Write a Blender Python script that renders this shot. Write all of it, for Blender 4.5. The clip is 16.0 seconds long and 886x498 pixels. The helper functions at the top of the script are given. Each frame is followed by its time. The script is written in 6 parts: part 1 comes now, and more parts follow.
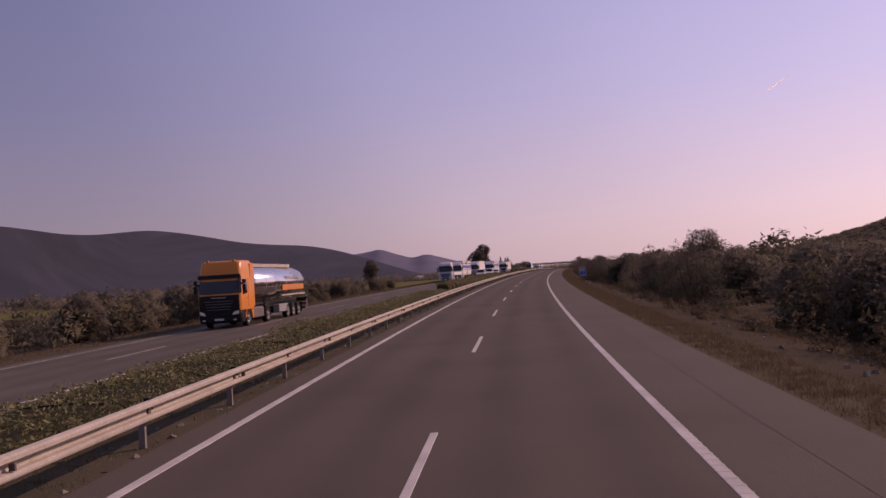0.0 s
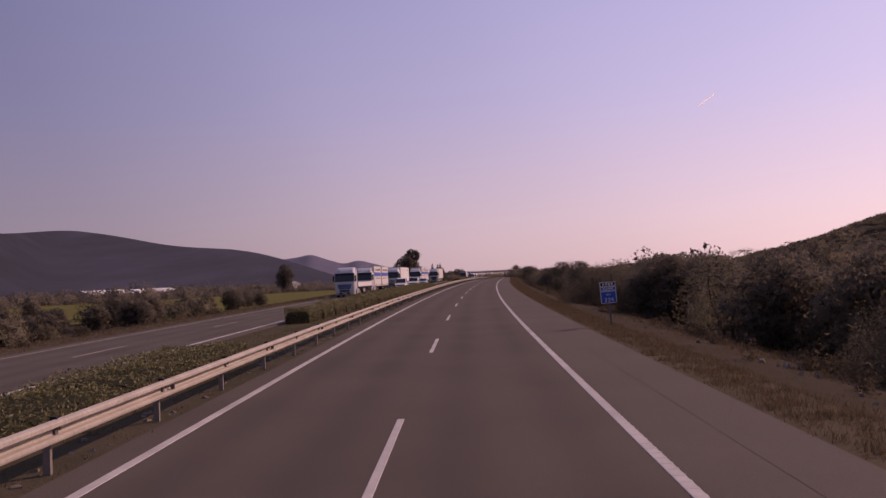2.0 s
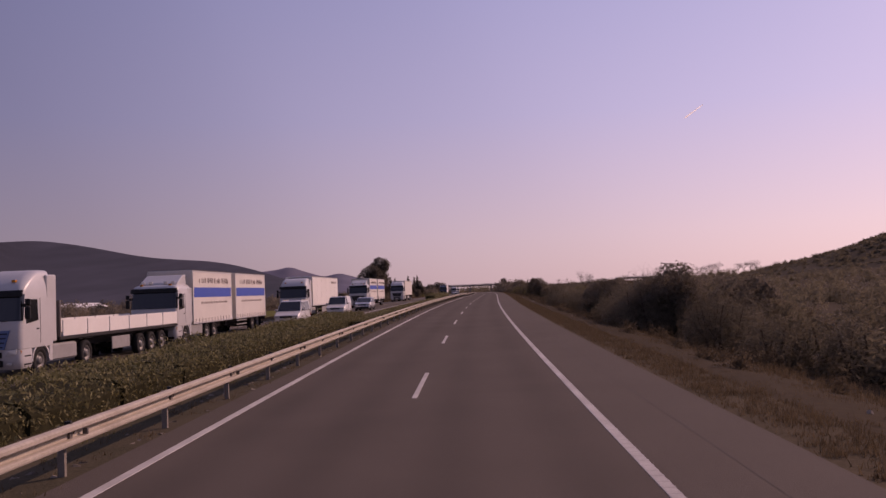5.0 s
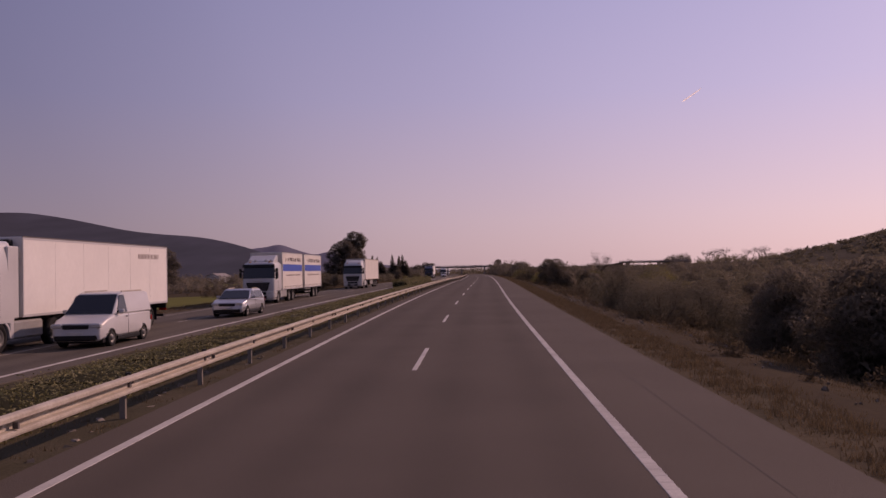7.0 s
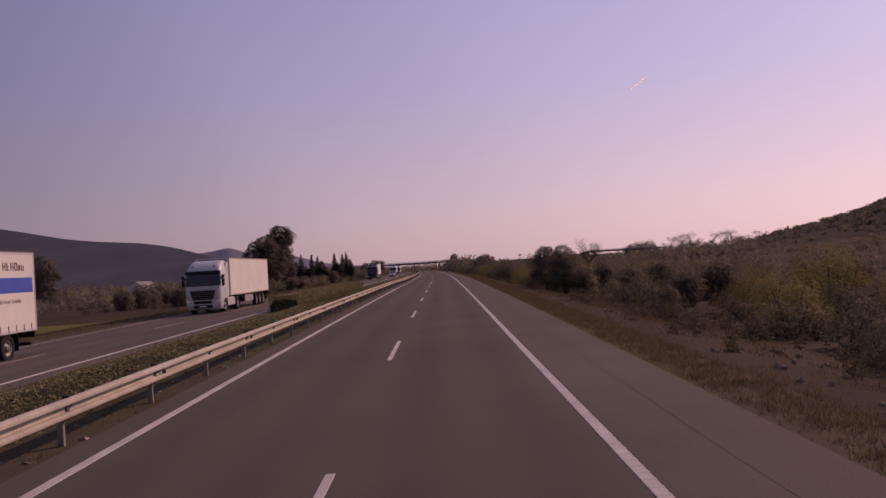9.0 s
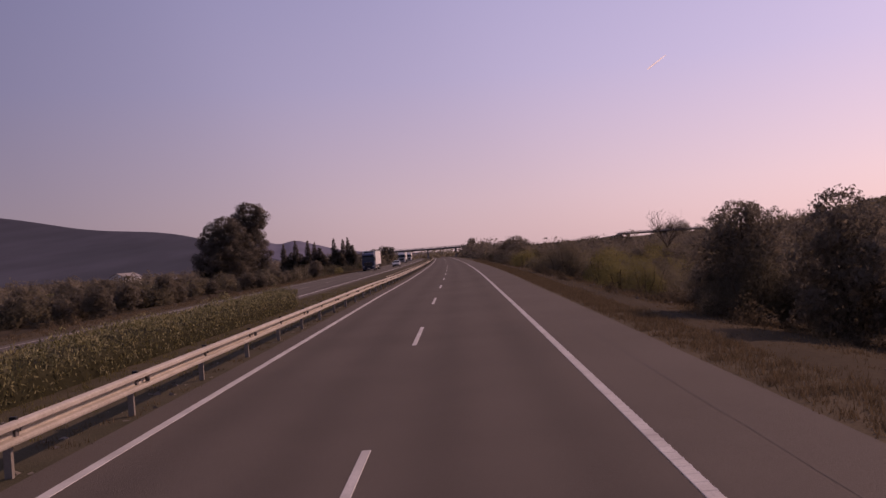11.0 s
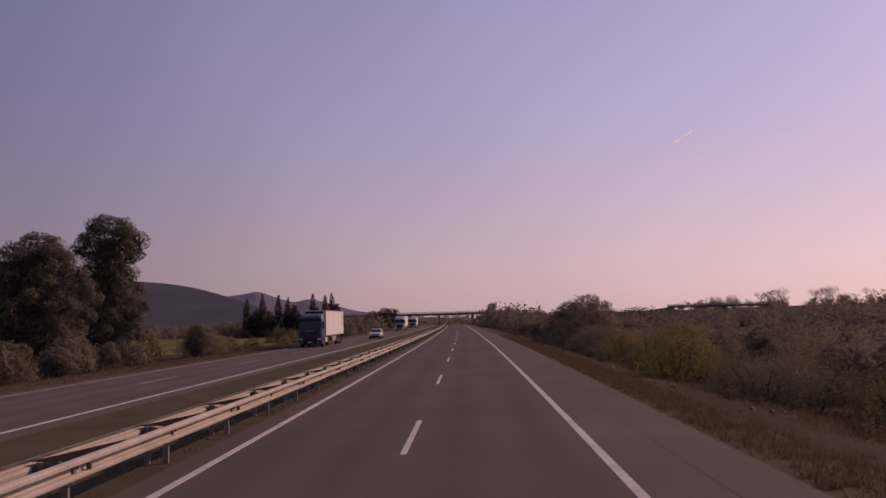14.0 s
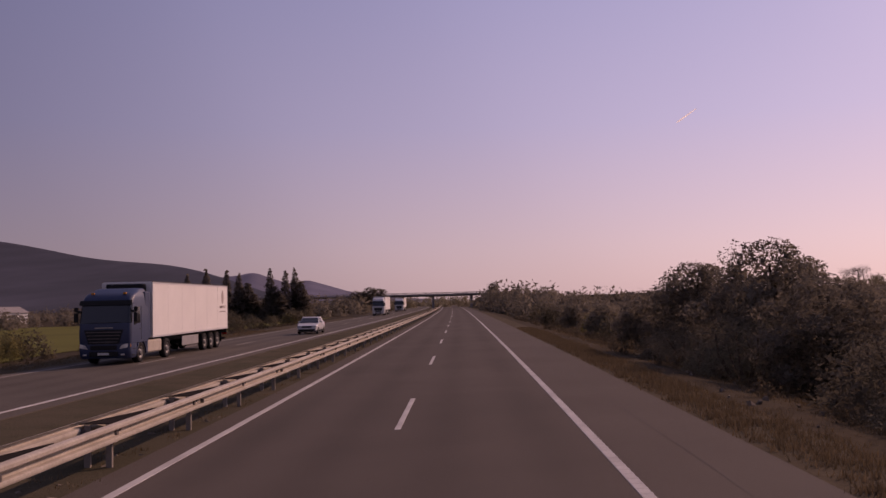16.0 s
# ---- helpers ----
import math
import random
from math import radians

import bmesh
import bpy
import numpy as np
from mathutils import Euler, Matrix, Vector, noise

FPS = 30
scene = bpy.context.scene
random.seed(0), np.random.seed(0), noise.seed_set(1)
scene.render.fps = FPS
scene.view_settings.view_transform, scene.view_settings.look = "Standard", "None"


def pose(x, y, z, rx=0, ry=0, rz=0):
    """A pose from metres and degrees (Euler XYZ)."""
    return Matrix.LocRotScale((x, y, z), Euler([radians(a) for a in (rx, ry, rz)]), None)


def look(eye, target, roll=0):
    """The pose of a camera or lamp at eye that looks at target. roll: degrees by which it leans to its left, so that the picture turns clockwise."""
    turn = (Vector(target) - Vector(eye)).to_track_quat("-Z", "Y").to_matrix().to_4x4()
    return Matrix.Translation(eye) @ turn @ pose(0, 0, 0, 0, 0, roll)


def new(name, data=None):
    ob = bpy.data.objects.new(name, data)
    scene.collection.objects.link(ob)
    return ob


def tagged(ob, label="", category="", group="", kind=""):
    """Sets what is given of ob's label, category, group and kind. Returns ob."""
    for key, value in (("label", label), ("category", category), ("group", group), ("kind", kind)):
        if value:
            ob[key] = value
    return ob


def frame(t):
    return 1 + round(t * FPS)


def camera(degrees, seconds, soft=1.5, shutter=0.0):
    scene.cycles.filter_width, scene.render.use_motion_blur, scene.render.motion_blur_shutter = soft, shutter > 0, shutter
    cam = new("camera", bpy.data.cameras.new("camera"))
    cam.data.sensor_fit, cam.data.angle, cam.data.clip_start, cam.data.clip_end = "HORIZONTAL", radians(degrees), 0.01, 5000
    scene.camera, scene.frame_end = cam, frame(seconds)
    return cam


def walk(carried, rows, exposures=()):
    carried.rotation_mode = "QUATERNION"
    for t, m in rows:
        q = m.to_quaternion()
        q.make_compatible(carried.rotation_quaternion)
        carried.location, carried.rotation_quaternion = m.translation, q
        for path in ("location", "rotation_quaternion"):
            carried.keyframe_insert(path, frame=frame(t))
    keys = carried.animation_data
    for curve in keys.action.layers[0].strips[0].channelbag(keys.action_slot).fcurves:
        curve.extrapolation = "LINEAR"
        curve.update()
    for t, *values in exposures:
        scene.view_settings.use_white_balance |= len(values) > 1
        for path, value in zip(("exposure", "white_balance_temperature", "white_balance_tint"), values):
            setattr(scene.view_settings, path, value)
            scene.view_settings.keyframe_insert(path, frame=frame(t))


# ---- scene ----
import collections

# ---- the road's line: metres along it (s), metres to the right of the lane line (u) ----
KNOTS = np.array([-30, 20, 60, 100, 140, 190, 260, 340, 450, 700.0])
HEADING = np.radians([-0.84, 0.56, 1.73, 2.42, 3.33, 4.15, 5.2, 5.04, 4.25, 3.47])
SLOPE = np.radians([0.19, 0.36, 0.41, 0.34, 0.38, 0.4, 0.21, -0.03, -0.14, -0.1])
S_AXIS = np.arange(-160, 2600, 1.0)


def _line():
    k = np.ones(41) / 41
    blur = lambda v: np.convolve(np.pad(v, 20, "edge"), k, "valid")
    a, g = blur(np.interp(S_AXIS, KNOTS, HEADING)), blur(np.interp(S_AXIS, KNOTS, SLOPE))
    x, y, z = np.cumsum(np.sin(a)), np.cumsum(np.cos(a)), np.cumsum(g)
    return a, x - x[160], y - y[160], z - z[160]


LINE_A, LINE_X, LINE_Y, LINE_Z = _line()


def road_at(s, u=0.0, up=0.0):
    """World place of a point s along the road, u to the right of the lane line, up above the road's surface."""
    a, x, y, z = (np.interp(s, S_AXIS, v) for v in (LINE_A, LINE_X, LINE_Y, LINE_Z))
    # the carriageway banks a little into its left-hand bend
    z = z + np.interp(s, (335, 365, 700, 800), (0, 0.02, 0.02, 0)) * np.interp(u, (-9.3, -6, 8, 14), (0, -7.33, 6.67, 0))
    return Vector((float(x + u * np.cos(a)), float(y - u * np.sin(a)), float(z + up)))


def road_turn(s):
    return -math.degrees(float(np.interp(s, S_AXIS, LINE_A)))


def road_pose(s, u, up=0.0, turn=0.0):
    p = road_at(s, u, up)
    return pose(p.x, p.y, p.z, 0, 0, road_turn(s) + turn)


# ---- camera ----
cam = camera(55.3, 16.0, soft=1.5)
EYE = 2.465
ROWS = [  # seconds, metres along the road, metres right of the lane line, yaw to the right, pitch up, lean to the right
    (0.0, 9.35, 1.31, -4.05, 1.69, 3.49),
    (0.5, 21.84, 1.25, -3.74, 2.19, 2.61),
    (1.0, 34.14, 1.17, -1.30, 2.19, 2.30),
    (1.5, 46.35, 1.14, 0.57, 1.95, 3.45),
    (2.0, 58.74, 1.18, 0.47, 1.94, 2.57),
    (2.5, 71.30, 1.21, 1.36, 2.30, 2.00),
    (3.0, 83.87, 1.23, 1.75, 1.63, 1.48),
    (3.5, 96.44, 1.29, 2.34, 2.74, 2.12),
    (6.0, 159.16, 1.32, 1.37, 2.81, 2.40),
    (6.5, 171.56, 1.38, 2.68, 2.09, 2.11),
    (7.0, 183.89, 1.46, 2.15, 1.48, 1.21),
    (7.5, 196.17, 1.46, 3.15, 1.98, 1.95),
    (8.0, 208.51, 1.48, 3.42, 1.85, 2.53),
    (8.5, 220.74, 1.48, 4.63, 2.01, 2.81),
    (9.0, 232.96, 1.44, 5.28, 1.10, 3.50),
    (11.5, 296.01, 1.33, 3.85, 0.19, 4.10),
    (12.0, 308.36, 1.32, 3.10, 0.65, 3.16),
    (12.5, 320.62, 1.33, 4.06, 0.39, 4.04),
    (13.0, 332.91, 1.30, 5.63, 0.88, 3.51),
    (13.5, 345.42, 1.32, 6.49, 3.06, 2.43),
    (14.0, 357.95, 1.33, 3.09, 4.67, 1.46),
    (14.5, 370.42, 1.33, 1.75, 6.34, 0.57),
    (15.0, 382.90, 1.33, 2.15, 4.89, 0.34),
    (15.5, 395.53, 1.38, 4.61, 3.13, 1.22),
    (16.0, 408.13, 1.37, 3.15, 3.43, 1.34),
]


def eye_pose(s, u, yaw, pitch, lean):
    e = road_at(s, u, EYE)
    a, b = radians(yaw), radians(pitch)
    return look(e, e + Vector((math.sin(a) * math.cos(b), math.cos(a) * math.cos(b), math.sin(b))), -lean)


walk(cam, [(t, eye_pose(s, u, yaw, pitch, lean)) for t, s, u, yaw, pitch, lean in ROWS],
     exposures=[(0.0, 0.06, 7040, 50), (0.5, 0.09, 7040, 50), (1.0, -0.04, 7060, 50), (1.5, 0.05, 7070, 50), (2.0, 0.06, 7080, 50), (2.5, -0.07, 7090, 50), (3.0, -0.10, 7090, 50), (3.5, -0.03, 7090, 50), (6.0, -0.05, 7130, 50), (6.5, -0.06, 7140, 50), (7.0, -0.16, 7160, 50), (8.0, -0.12, 7180, 50), (9.0, -0.12, 7200, 50), (11.5, -0.05, 7230, 50), (12.5, -0.07, 7250, 50), (13.5, -0.21, 7300, 50), (14.5, -0.22, 7370, 50), (15.5, -0.22, 7370, 50), (16.0, -0.16, 7370, 50)])

# ---- world and sun ----
SUN_AZIMUTH, SUN_HEIGHT = 52.0, 30.0
world = bpy.data.worlds.new("sky")
scene.world = world
world.use_nodes = True
wn, wl = world.node_tree.nodes, world.node_tree.links
_a, _h = radians(SUN_AZIMUTH), radians(SUN_HEIGHT)
SUN_WAY = Vector((math.sin(_a) * math.cos(_h), math.cos(_a) * math.cos(_h), math.sin(_h)))
sky = wn.new("ShaderNodeTexSky")
sky.sky_type, sky.sun_disc = "NISHITA", False
sky.sun_elevation, sky.sun_rotation = _h, _a
sky.air_density, sky.dust_density, sky.ozone_density = 1.0, 1.5, 2.0
# a hazy evening sky: bluish above, pale and warm over the horizon, brighter towards the sun
way = wn.new("ShaderNodeTexCoord")
split = wn.new("ShaderNodeSeparateXYZ")
wl.new(way.outputs["Generated"], split.inputs[0])
haze = wn.new("ShaderNodeValToRGB")
wl.new(split.outputs["Z"], haze.inputs[0])
for k, (place, colour) in enumerate(((0.0, (0.37, 0.335, 0.335)), (0.06, (0.345, 0.33, 0.355)), (0.20, (0.238, 0.275, 0.382)), (0.42, (0.151, 0.204, 0.335)), (1.0, (0.17, 0.205, 0.31)))):
    e = haze.color_ramp.elements[k] if k < 2 else haze.color_ramp.elements.new(place)
    e.position, e.color = place, (*colour, 1)
dot = wn.new("ShaderNodeVectorMath")
dot.operation = "DOT_PRODUCT"
wl.new(way.outputs["Generated"], dot.inputs[0])
dot.inputs[1].default_value = SUN_WAY
near_sun = wn.new("ShaderNodeMapRange")
wl.new(dot.outputs["Value"], near_sun.inputs["Value"])
for k, v in zip(("From Min", "From Max", "To Min", "To Max"), (-1.0, 1.0, 0.0, 1.0)):
    near_sun.inputs[k].default_value = v
# bright round the sun, dimmest square to it, raised opposite as unseen fill light
glow = wn.new("ShaderNodeValToRGB")
glow.color_ramp.interpolation = "CARDINAL"
wl.new(near_sun.outputs["Result"], glow.inputs[0])
for k, (d, colour) in enumerate(((-1.0, (1.20, 1.17, 1.14)), (-0.4, (0.98, 0.98, 1.00)), (0.0, (0.68, 0.71, 0.77)), (0.3, (0.81, 0.835, 0.895)), (0.5, (1.265, 1.268, 1.283)), (0.7, (1.73, 1.70, 1.67)), (0.9, (2.17, 2.12, 2.05)), (1.0, (2.3, 2.23, 2.13)))):
    e = glow.color_ramp.elements[k] if k < 2 else glow.color_ramp.elements.new((d + 1) / 2)
    e.position, e.color = (d + 1) / 2, (*(0.4 * c for c in colour), 1)
tinted = wn.new("ShaderNodeVectorMath")
tinted.operation = "MULTIPLY"
wl.new(haze.outputs["Color"], tinted.inputs[0])
wl.new(glow.outputs["Color"], tinted.inputs[1])
scaled = wn.new("ShaderNodeVectorMath")
scaled.operation = "SCALE"
scaled.inputs["Scale"].default_value = 2.5
wl.new(tinted.outputs[0], scaled.inputs[0])
dim = wn.new("ShaderNodeVectorMath")
dim.operation = "SCALE"
wl.new(sky.outputs["Color"], dim.inputs[0])
dim.inputs["Scale"].default_value = 0.07
blend = wn.new("ShaderNodeMix")
blend.data_type = "RGBA"
blend.inputs[0].default_value = 0.80
wl.new(dim.outputs[0], blend.inputs[6])
wl.new(scaled.outputs[0], blend.inputs[7])
wn["Background"].inputs["Strength"].default_value = 1.0
wl.new(blend.outputs[2], wn["Background"].inputs["Color"])
sun = new("sun", bpy.data.lights.new("sun", "SUN"))
sun.data.energy, sun.data.angle, sun.data.color = 2.8, radians(0.6), (1.0, 0.80, 0.59)
sun.matrix_world = look((0, 0, 60), Vector((0, 0, 60)) - SUN_WAY)


# ---- materials ----
def material(name, colour, rough=0.7, metal=0.0, spread=0.25, scale=3.0, fine=60.0, bump=0.0, second=None, translucent=0.0, island=0.0, spec=0.15, mottle=0.5, each=0.0, even=0.0, drawn=None):
    """A surface with a coarse and a fine variation of its colour, and relief."""
    m = bpy.data.materials.new(name)
    m.use_nodes = True
    n, l = m.node_tree.nodes, m.node_tree.links
    b = n["Principled BSDF"]
    b.inputs["Roughness"].default_value, b.inputs["Metallic"].default_value = rough, metal
    b.inputs["Specular IOR Level"].default_value = spec
    geo = n.new("ShaderNodeTexCoord")
    big, small = n.new("ShaderNodeTexNoise"), n.new("ShaderNodeTexNoise")
    for t, sc in ((big, scale), (small, fine)):
        t.inputs["Scale"].default_value, t.inputs["Detail"].default_value = sc, 5.0
        l.new(geo.outputs["Object"], t.inputs["Vector"])
        if drawn:
            # longer along the slope than across it
            pull = n.new("ShaderNodeVectorMath")
            pull.operation = "MULTIPLY"
            pull.inputs[1].default_value = drawn
            l.new(geo.outputs["Object"], pull.inputs[0])
            l.new(pull.outputs[0], t.inputs["Vector"])
    mix = n.new("ShaderNodeMix")
    mix.data_type = "RGBA"
    other = second or tuple(c * (1 - spread) for c in colour)
    mix.inputs[6].default_value, mix.inputs[7].default_value = (*colour, 1), (*other, 1)
    add = n.new("ShaderNodeMath")
    add.operation = "MULTIPLY_ADD"
    add.inputs[1].default_value, add.inputs[2].default_value = 2.4, -0.7
    l.new(big.outputs["Fac"], add.inputs[0])
    add.use_clamp = True
    l.new(add.outputs[0], mix.inputs[0])
    hsv = n.new("ShaderNodeHueSaturation")
    l.new(mix.outputs[2], hsv.inputs["Color"])
    val = n.new("ShaderNodeMath")
    val.operation = "MULTIPLY_ADD"
    val.inputs[1].default_value, val.inputs[2].default_value = mottle, 1 - mottle / 2
    l.new(small.outputs["Fac"], val.inputs[0])
    last = val
    if island:
        src, amount = n.new("ShaderNodeNewGeometry").outputs["Random Per Island"], island
        v2 = n.new("ShaderNodeMath")
        v2.operation = "MULTIPLY_ADD"
        v2.inputs[1].default_value, v2.inputs[2].default_value = amount, 1 - amount / 2
        l.new(src, v2.inputs[0])
        v3 = n.new("ShaderNodeMath")
        v3.operation = "MULTIPLY"
        l.new(val.outputs[0], v3.inputs[0])
        l.new(v2.outputs[0], v3.inputs[1])
        last = v3
    if each:
        v4, v5 = n.new("ShaderNodeMath"), n.new("ShaderNodeMath")
        v4.operation, v5.operation = "MULTIPLY_ADD", "MULTIPLY"
        v4.inputs[1].default_value, v4.inputs[2].default_value = each, 1 - each / 2
        l.new(n.new("ShaderNodeObjectInfo").outputs["Random"], v4.inputs[0])
        l.new(last.outputs[0], v5.inputs[0])
        l.new(v4.outputs[0], v5.inputs[1])
        last = v5
    l.new(last.outputs[0], hsv.inputs["Value"])
    l.new(hsv.outputs["Color"], b.inputs["Base Color"])
    if bump:
        bp = n.new("ShaderNodeBump")
        bp.inputs["Strength"].default_value, bp.inputs["Distance"].default_value = bump, 0.07 if translucent else 0.02
        l.new(small.outputs["Fac"], bp.inputs["Height"])
        l.new(bp.outputs["Normal"], b.inputs["Normal"])
    if translucent or even:
        # leaves and far woods share the light of the mass that they belong to
        own = 1 - (even or 0.3)
        shape, lift, unit = n.new("ShaderNodeNewGeometry"), n.new("ShaderNodeVectorMath"), n.new("ShaderNodeVectorMath")
        lift.operation, unit.operation = "MULTIPLY_ADD", "NORMALIZE"
        lift.inputs[1].default_value, lift.inputs[2].default_value = (own, own, own), (0.0, 0.0, 1 - own)
        l.new(bp.outputs["Normal"] if bump else shape.outputs["Normal"], lift.inputs[0])
        l.new(lift.outputs[0], unit.inputs[0])
        l.new(unit.outputs[0], b.inputs["Normal"])
    if translucent:
        tr, sh = n.new("ShaderNodeBsdfTranslucent"), n.new("ShaderNodeMixShader")
        l.new(hsv.outputs["Color"], tr.inputs["Color"])
        sh.inputs[0].default_value = translucent
        l.new(b.outputs[0], sh.inputs[1])
        l.new(tr.outputs[0], sh.inputs[2])
        l.new(sh.outputs[0], n["Material Output"].inputs["Surface"])
    return m


def wheel_tracks(m, bands, strength):
    """Darker, polished bands along the lanes, by the mesh's own distance across the road."""
    n, l = m.node_tree.nodes, m.node_tree.links
    at = n.new("ShaderNodeAttribute")
    at.attribute_name = "across"
    total = None
    for centre, width, *flat_part in bands:
        d = n.new("ShaderNodeMath")
        d.operation = "SUBTRACT"
        l.new(at.outputs["Fac"], d.inputs[0])
        d.inputs[1].default_value = centre
        ab = n.new("ShaderNodeMath")
        ab.operation = "ABSOLUTE"
        l.new(d.outputs[0], ab.inputs[0])
        mr = n.new("ShaderNodeMapRange")
        mr.interpolation_type = "SMOOTHSTEP"
        l.new(ab.outputs[0], mr.inputs["Value"])
        for k, v in zip(("From Min", "From Max", "To Min", "To Max"), (flat_part[0] if flat_part else 0.0, width, 1.0, 0.0)):
            mr.inputs[k].default_value = v
        if total is None:
            total = mr.outputs["Result"]
        else:
            mx = n.new("ShaderNodeMath")
            mx.operation = "MAXIMUM"
            l.new(total, mx.inputs[0])
            l.new(mr.outputs["Result"], mx.inputs[1])
            total = mx.outputs[0]
    long = n.new("ShaderNodeTexNoise")
    long.inputs["Scale"].default_value = 0.15
    l.new(n["Texture Coordinate"].outputs["Object"], long.inputs["Vector"])
    ml = n.new("ShaderNodeMath")
    ml.operation = "MULTIPLY"
    l.new(total, ml.inputs[0])
    l.new(long.outputs["Fac"], ml.inputs[1])
    mix = n.new("ShaderNodeMix")
    mix.data_type, mix.blend_type = "RGBA", "MULTIPLY"
    l.new(ml.outputs[0], mix.inputs[0])
    b = n["Principled BSDF"]
    l.new(b.inputs["Base Color"].links[0].from_socket, mix.inputs[6])
    mix.inputs[7].default_value = (strength, strength, strength, 1)
    l.new(mix.outputs[2], b.inputs["Base Color"])


ASPHALT = material("asphalt", (0.103, 0.083, 0.068), 0.9, spread=0.16, scale=0.25, fine=70, bump=0.4, mottle=0.5, spec=0.08)
wheel_tracks(ASPHALT, ((-2.7, 0.75), (-0.95, 0.75), (0.95, 0.75), (2.7, 0.75)), 0.74)
wheel_tracks(ASPHALT, ((4.9, 1.25, 1.05),), 1.12)
ASPHALT_OLD = material("old_asphalt", (0.115, 0.096, 0.078), 0.9, spread=0.2, scale=0.3, fine=60, bump=0.4, spec=0.08)
wheel_tracks(ASPHALT_OLD, ((-16.2, 0.7), (-14.4, 0.7), (-12.6, 0.7), (-10.9, 0.7)), 0.72)
PAINT_OLD = material("faded_road_paint", (0.33, 0.30, 0.26), 0.8, second=(0.20, 0.175, 0.15), scale=0.9, fine=20, bump=0.2, mottle=0.6)
PAINT = material("road_paint", (0.50, 0.47, 0.43), 0.7, second=(0.36, 0.33, 0.30), scale=1.2, fine=30, bump=0.2, mottle=0.5)
SEAM = material("bitumen_seam", (0.095, 0.078, 0.064), 0.8, spread=0.3, scale=3, fine=30)
EARTH = material("scrubby_earth", (0.066, 0.049, 0.031), 0.95, second=(0.045, 0.035, 0.023), scale=0.11, fine=5.0, bump=0.6, mottle=0.9, spec=0.02)
VERGE = material("dry_verge", (0.098, 0.075, 0.048), 0.95, second=(0.07, 0.056, 0.036), scale=0.5, fine=14.0, bump=0.8, mottle=0.9, spec=0.02)
GRAVEL = material("median_gravel", (0.092, 0.074, 0.05), 0.95, second=(0.062, 0.054, 0.033), scale=0.6, fine=22.0, bump=0.8, mottle=0.9, spec=0.02)
FIELD = material("green_field", (0.135, 0.128, 0.036), 0.9, second=(0.10, 0.094, 0.030), scale=0.05, fine=3.0, bump=0.4, mottle=0.5, spec=0.02)
STEEL = material("galvanised_steel", (0.47, 0.415, 0.345), 0.8, metal=0.0, second=(0.36, 0.31, 0.25), scale=1.6, fine=18, mottle=0.55, spec=0.12)
STEEL_POST = material("dull_zinc", (0.27, 0.235, 0.20), 0.75, metal=0.1, spread=0.3, scale=4, fine=25, mottle=0.4)
STEEL_DARK = material("weathered_steel", (0.17, 0.15, 0.14), 0.65, metal=0.3, spread=0.3, scale=3, fine=30)
WEDGE_BLACK = material("near_black_wedge", (0.035, 0.030, 0.027), 1.0, spread=0.3, scale=4, fine=40, spec=0.0)
BLACK = material("black_plastic", (0.02, 0.02, 0.02), 0.5, spread=0.3, scale=4, fine=40)
CONCRETE = material("concrete", (0.30, 0.27, 0.25), 0.85, spread=0.25, scale=0.4, fine=12, bump=0.3)
BARK = material("bark", (0.10, 0.075, 0.055), 0.95, spread=0.4, scale=4, fine=25, bump=0.8, spec=0.02)
LEAF_SCRUB = material("scrub_leaf", (0.19, 0.163, 0.11), 0.8, second=(0.11, 0.096, 0.067), scale=0.16, fine=9, mottle=0.55, each=0.7, translucent=0.45, island=0.12, spec=0.02, bump=0.35)
LEAF_OAK = material("oak_leaf", (0.19, 0.163, 0.125), 0.8, second=(0.148, 0.129, 0.10), scale=0.4, fine=9, translucent=0.5, island=0.3, each=0.25, spec=0.02, bump=0.35, mottle=0.55)
LEAF_OLIVE = material("olive_leaf", (0.175, 0.152, 0.112), 0.8, each=0.6, spread=0.3, scale=0.35, fine=9, translucent=0.45, island=0.25, spec=0.02, bump=0.35, mottle=0.55)
LEAF_BROWN = material("dry_scrub_leaf", (0.125, 0.098, 0.066), 0.8, spread=0.4, scale=0.35, fine=9, translucent=0.4, island=0.3, spec=0.02, bump=0.35, mottle=0.55)
LEAF_BRIGHT = material("bright_leaf", (0.23, 0.20, 0.078), 0.8, second=(0.165, 0.146, 0.06), scale=0.4, fine=9, translucent=0.4, island=0.3, spec=0.02, bump=0.35, mottle=0.55)
LEAF_PINE = material("pine_needles", (0.155, 0.135, 0.108), 0.8, second=(0.115, 0.1, 0.082), scale=0.5, fine=9, translucent=0.4, island=0.3, spec=0.02, bump=0.35, mottle=0.55)
LEAF_HEDGE = material("oleander_leaf", (0.23, 0.20, 0.095), 0.6, second=(0.135, 0.122, 0.048), scale=0.6, fine=4, translucent=0.3, island=1.2, spec=0.12)
# the shade deep among the hedge leaves, put into a dark colour
HEDGE_SHADE = material("hedge_shade_core", (0.04, 0.037, 0.02), 0.9, scale=3, fine=20, spec=0.02)
GRASS_DRY = material("dry_grass", (0.17, 0.12, 0.068), 0.85, second=(0.115, 0.083, 0.047), scale=0.35, fine=3, translucent=0.3, island=0.7, spec=0.02)
GRASS_GREEN = material("green_grass", (0.17, 0.145, 0.055), 0.85, second=(0.13, 0.105, 0.048), scale=0.6, fine=3, translucent=0.3, island=0.7, spec=0.02)
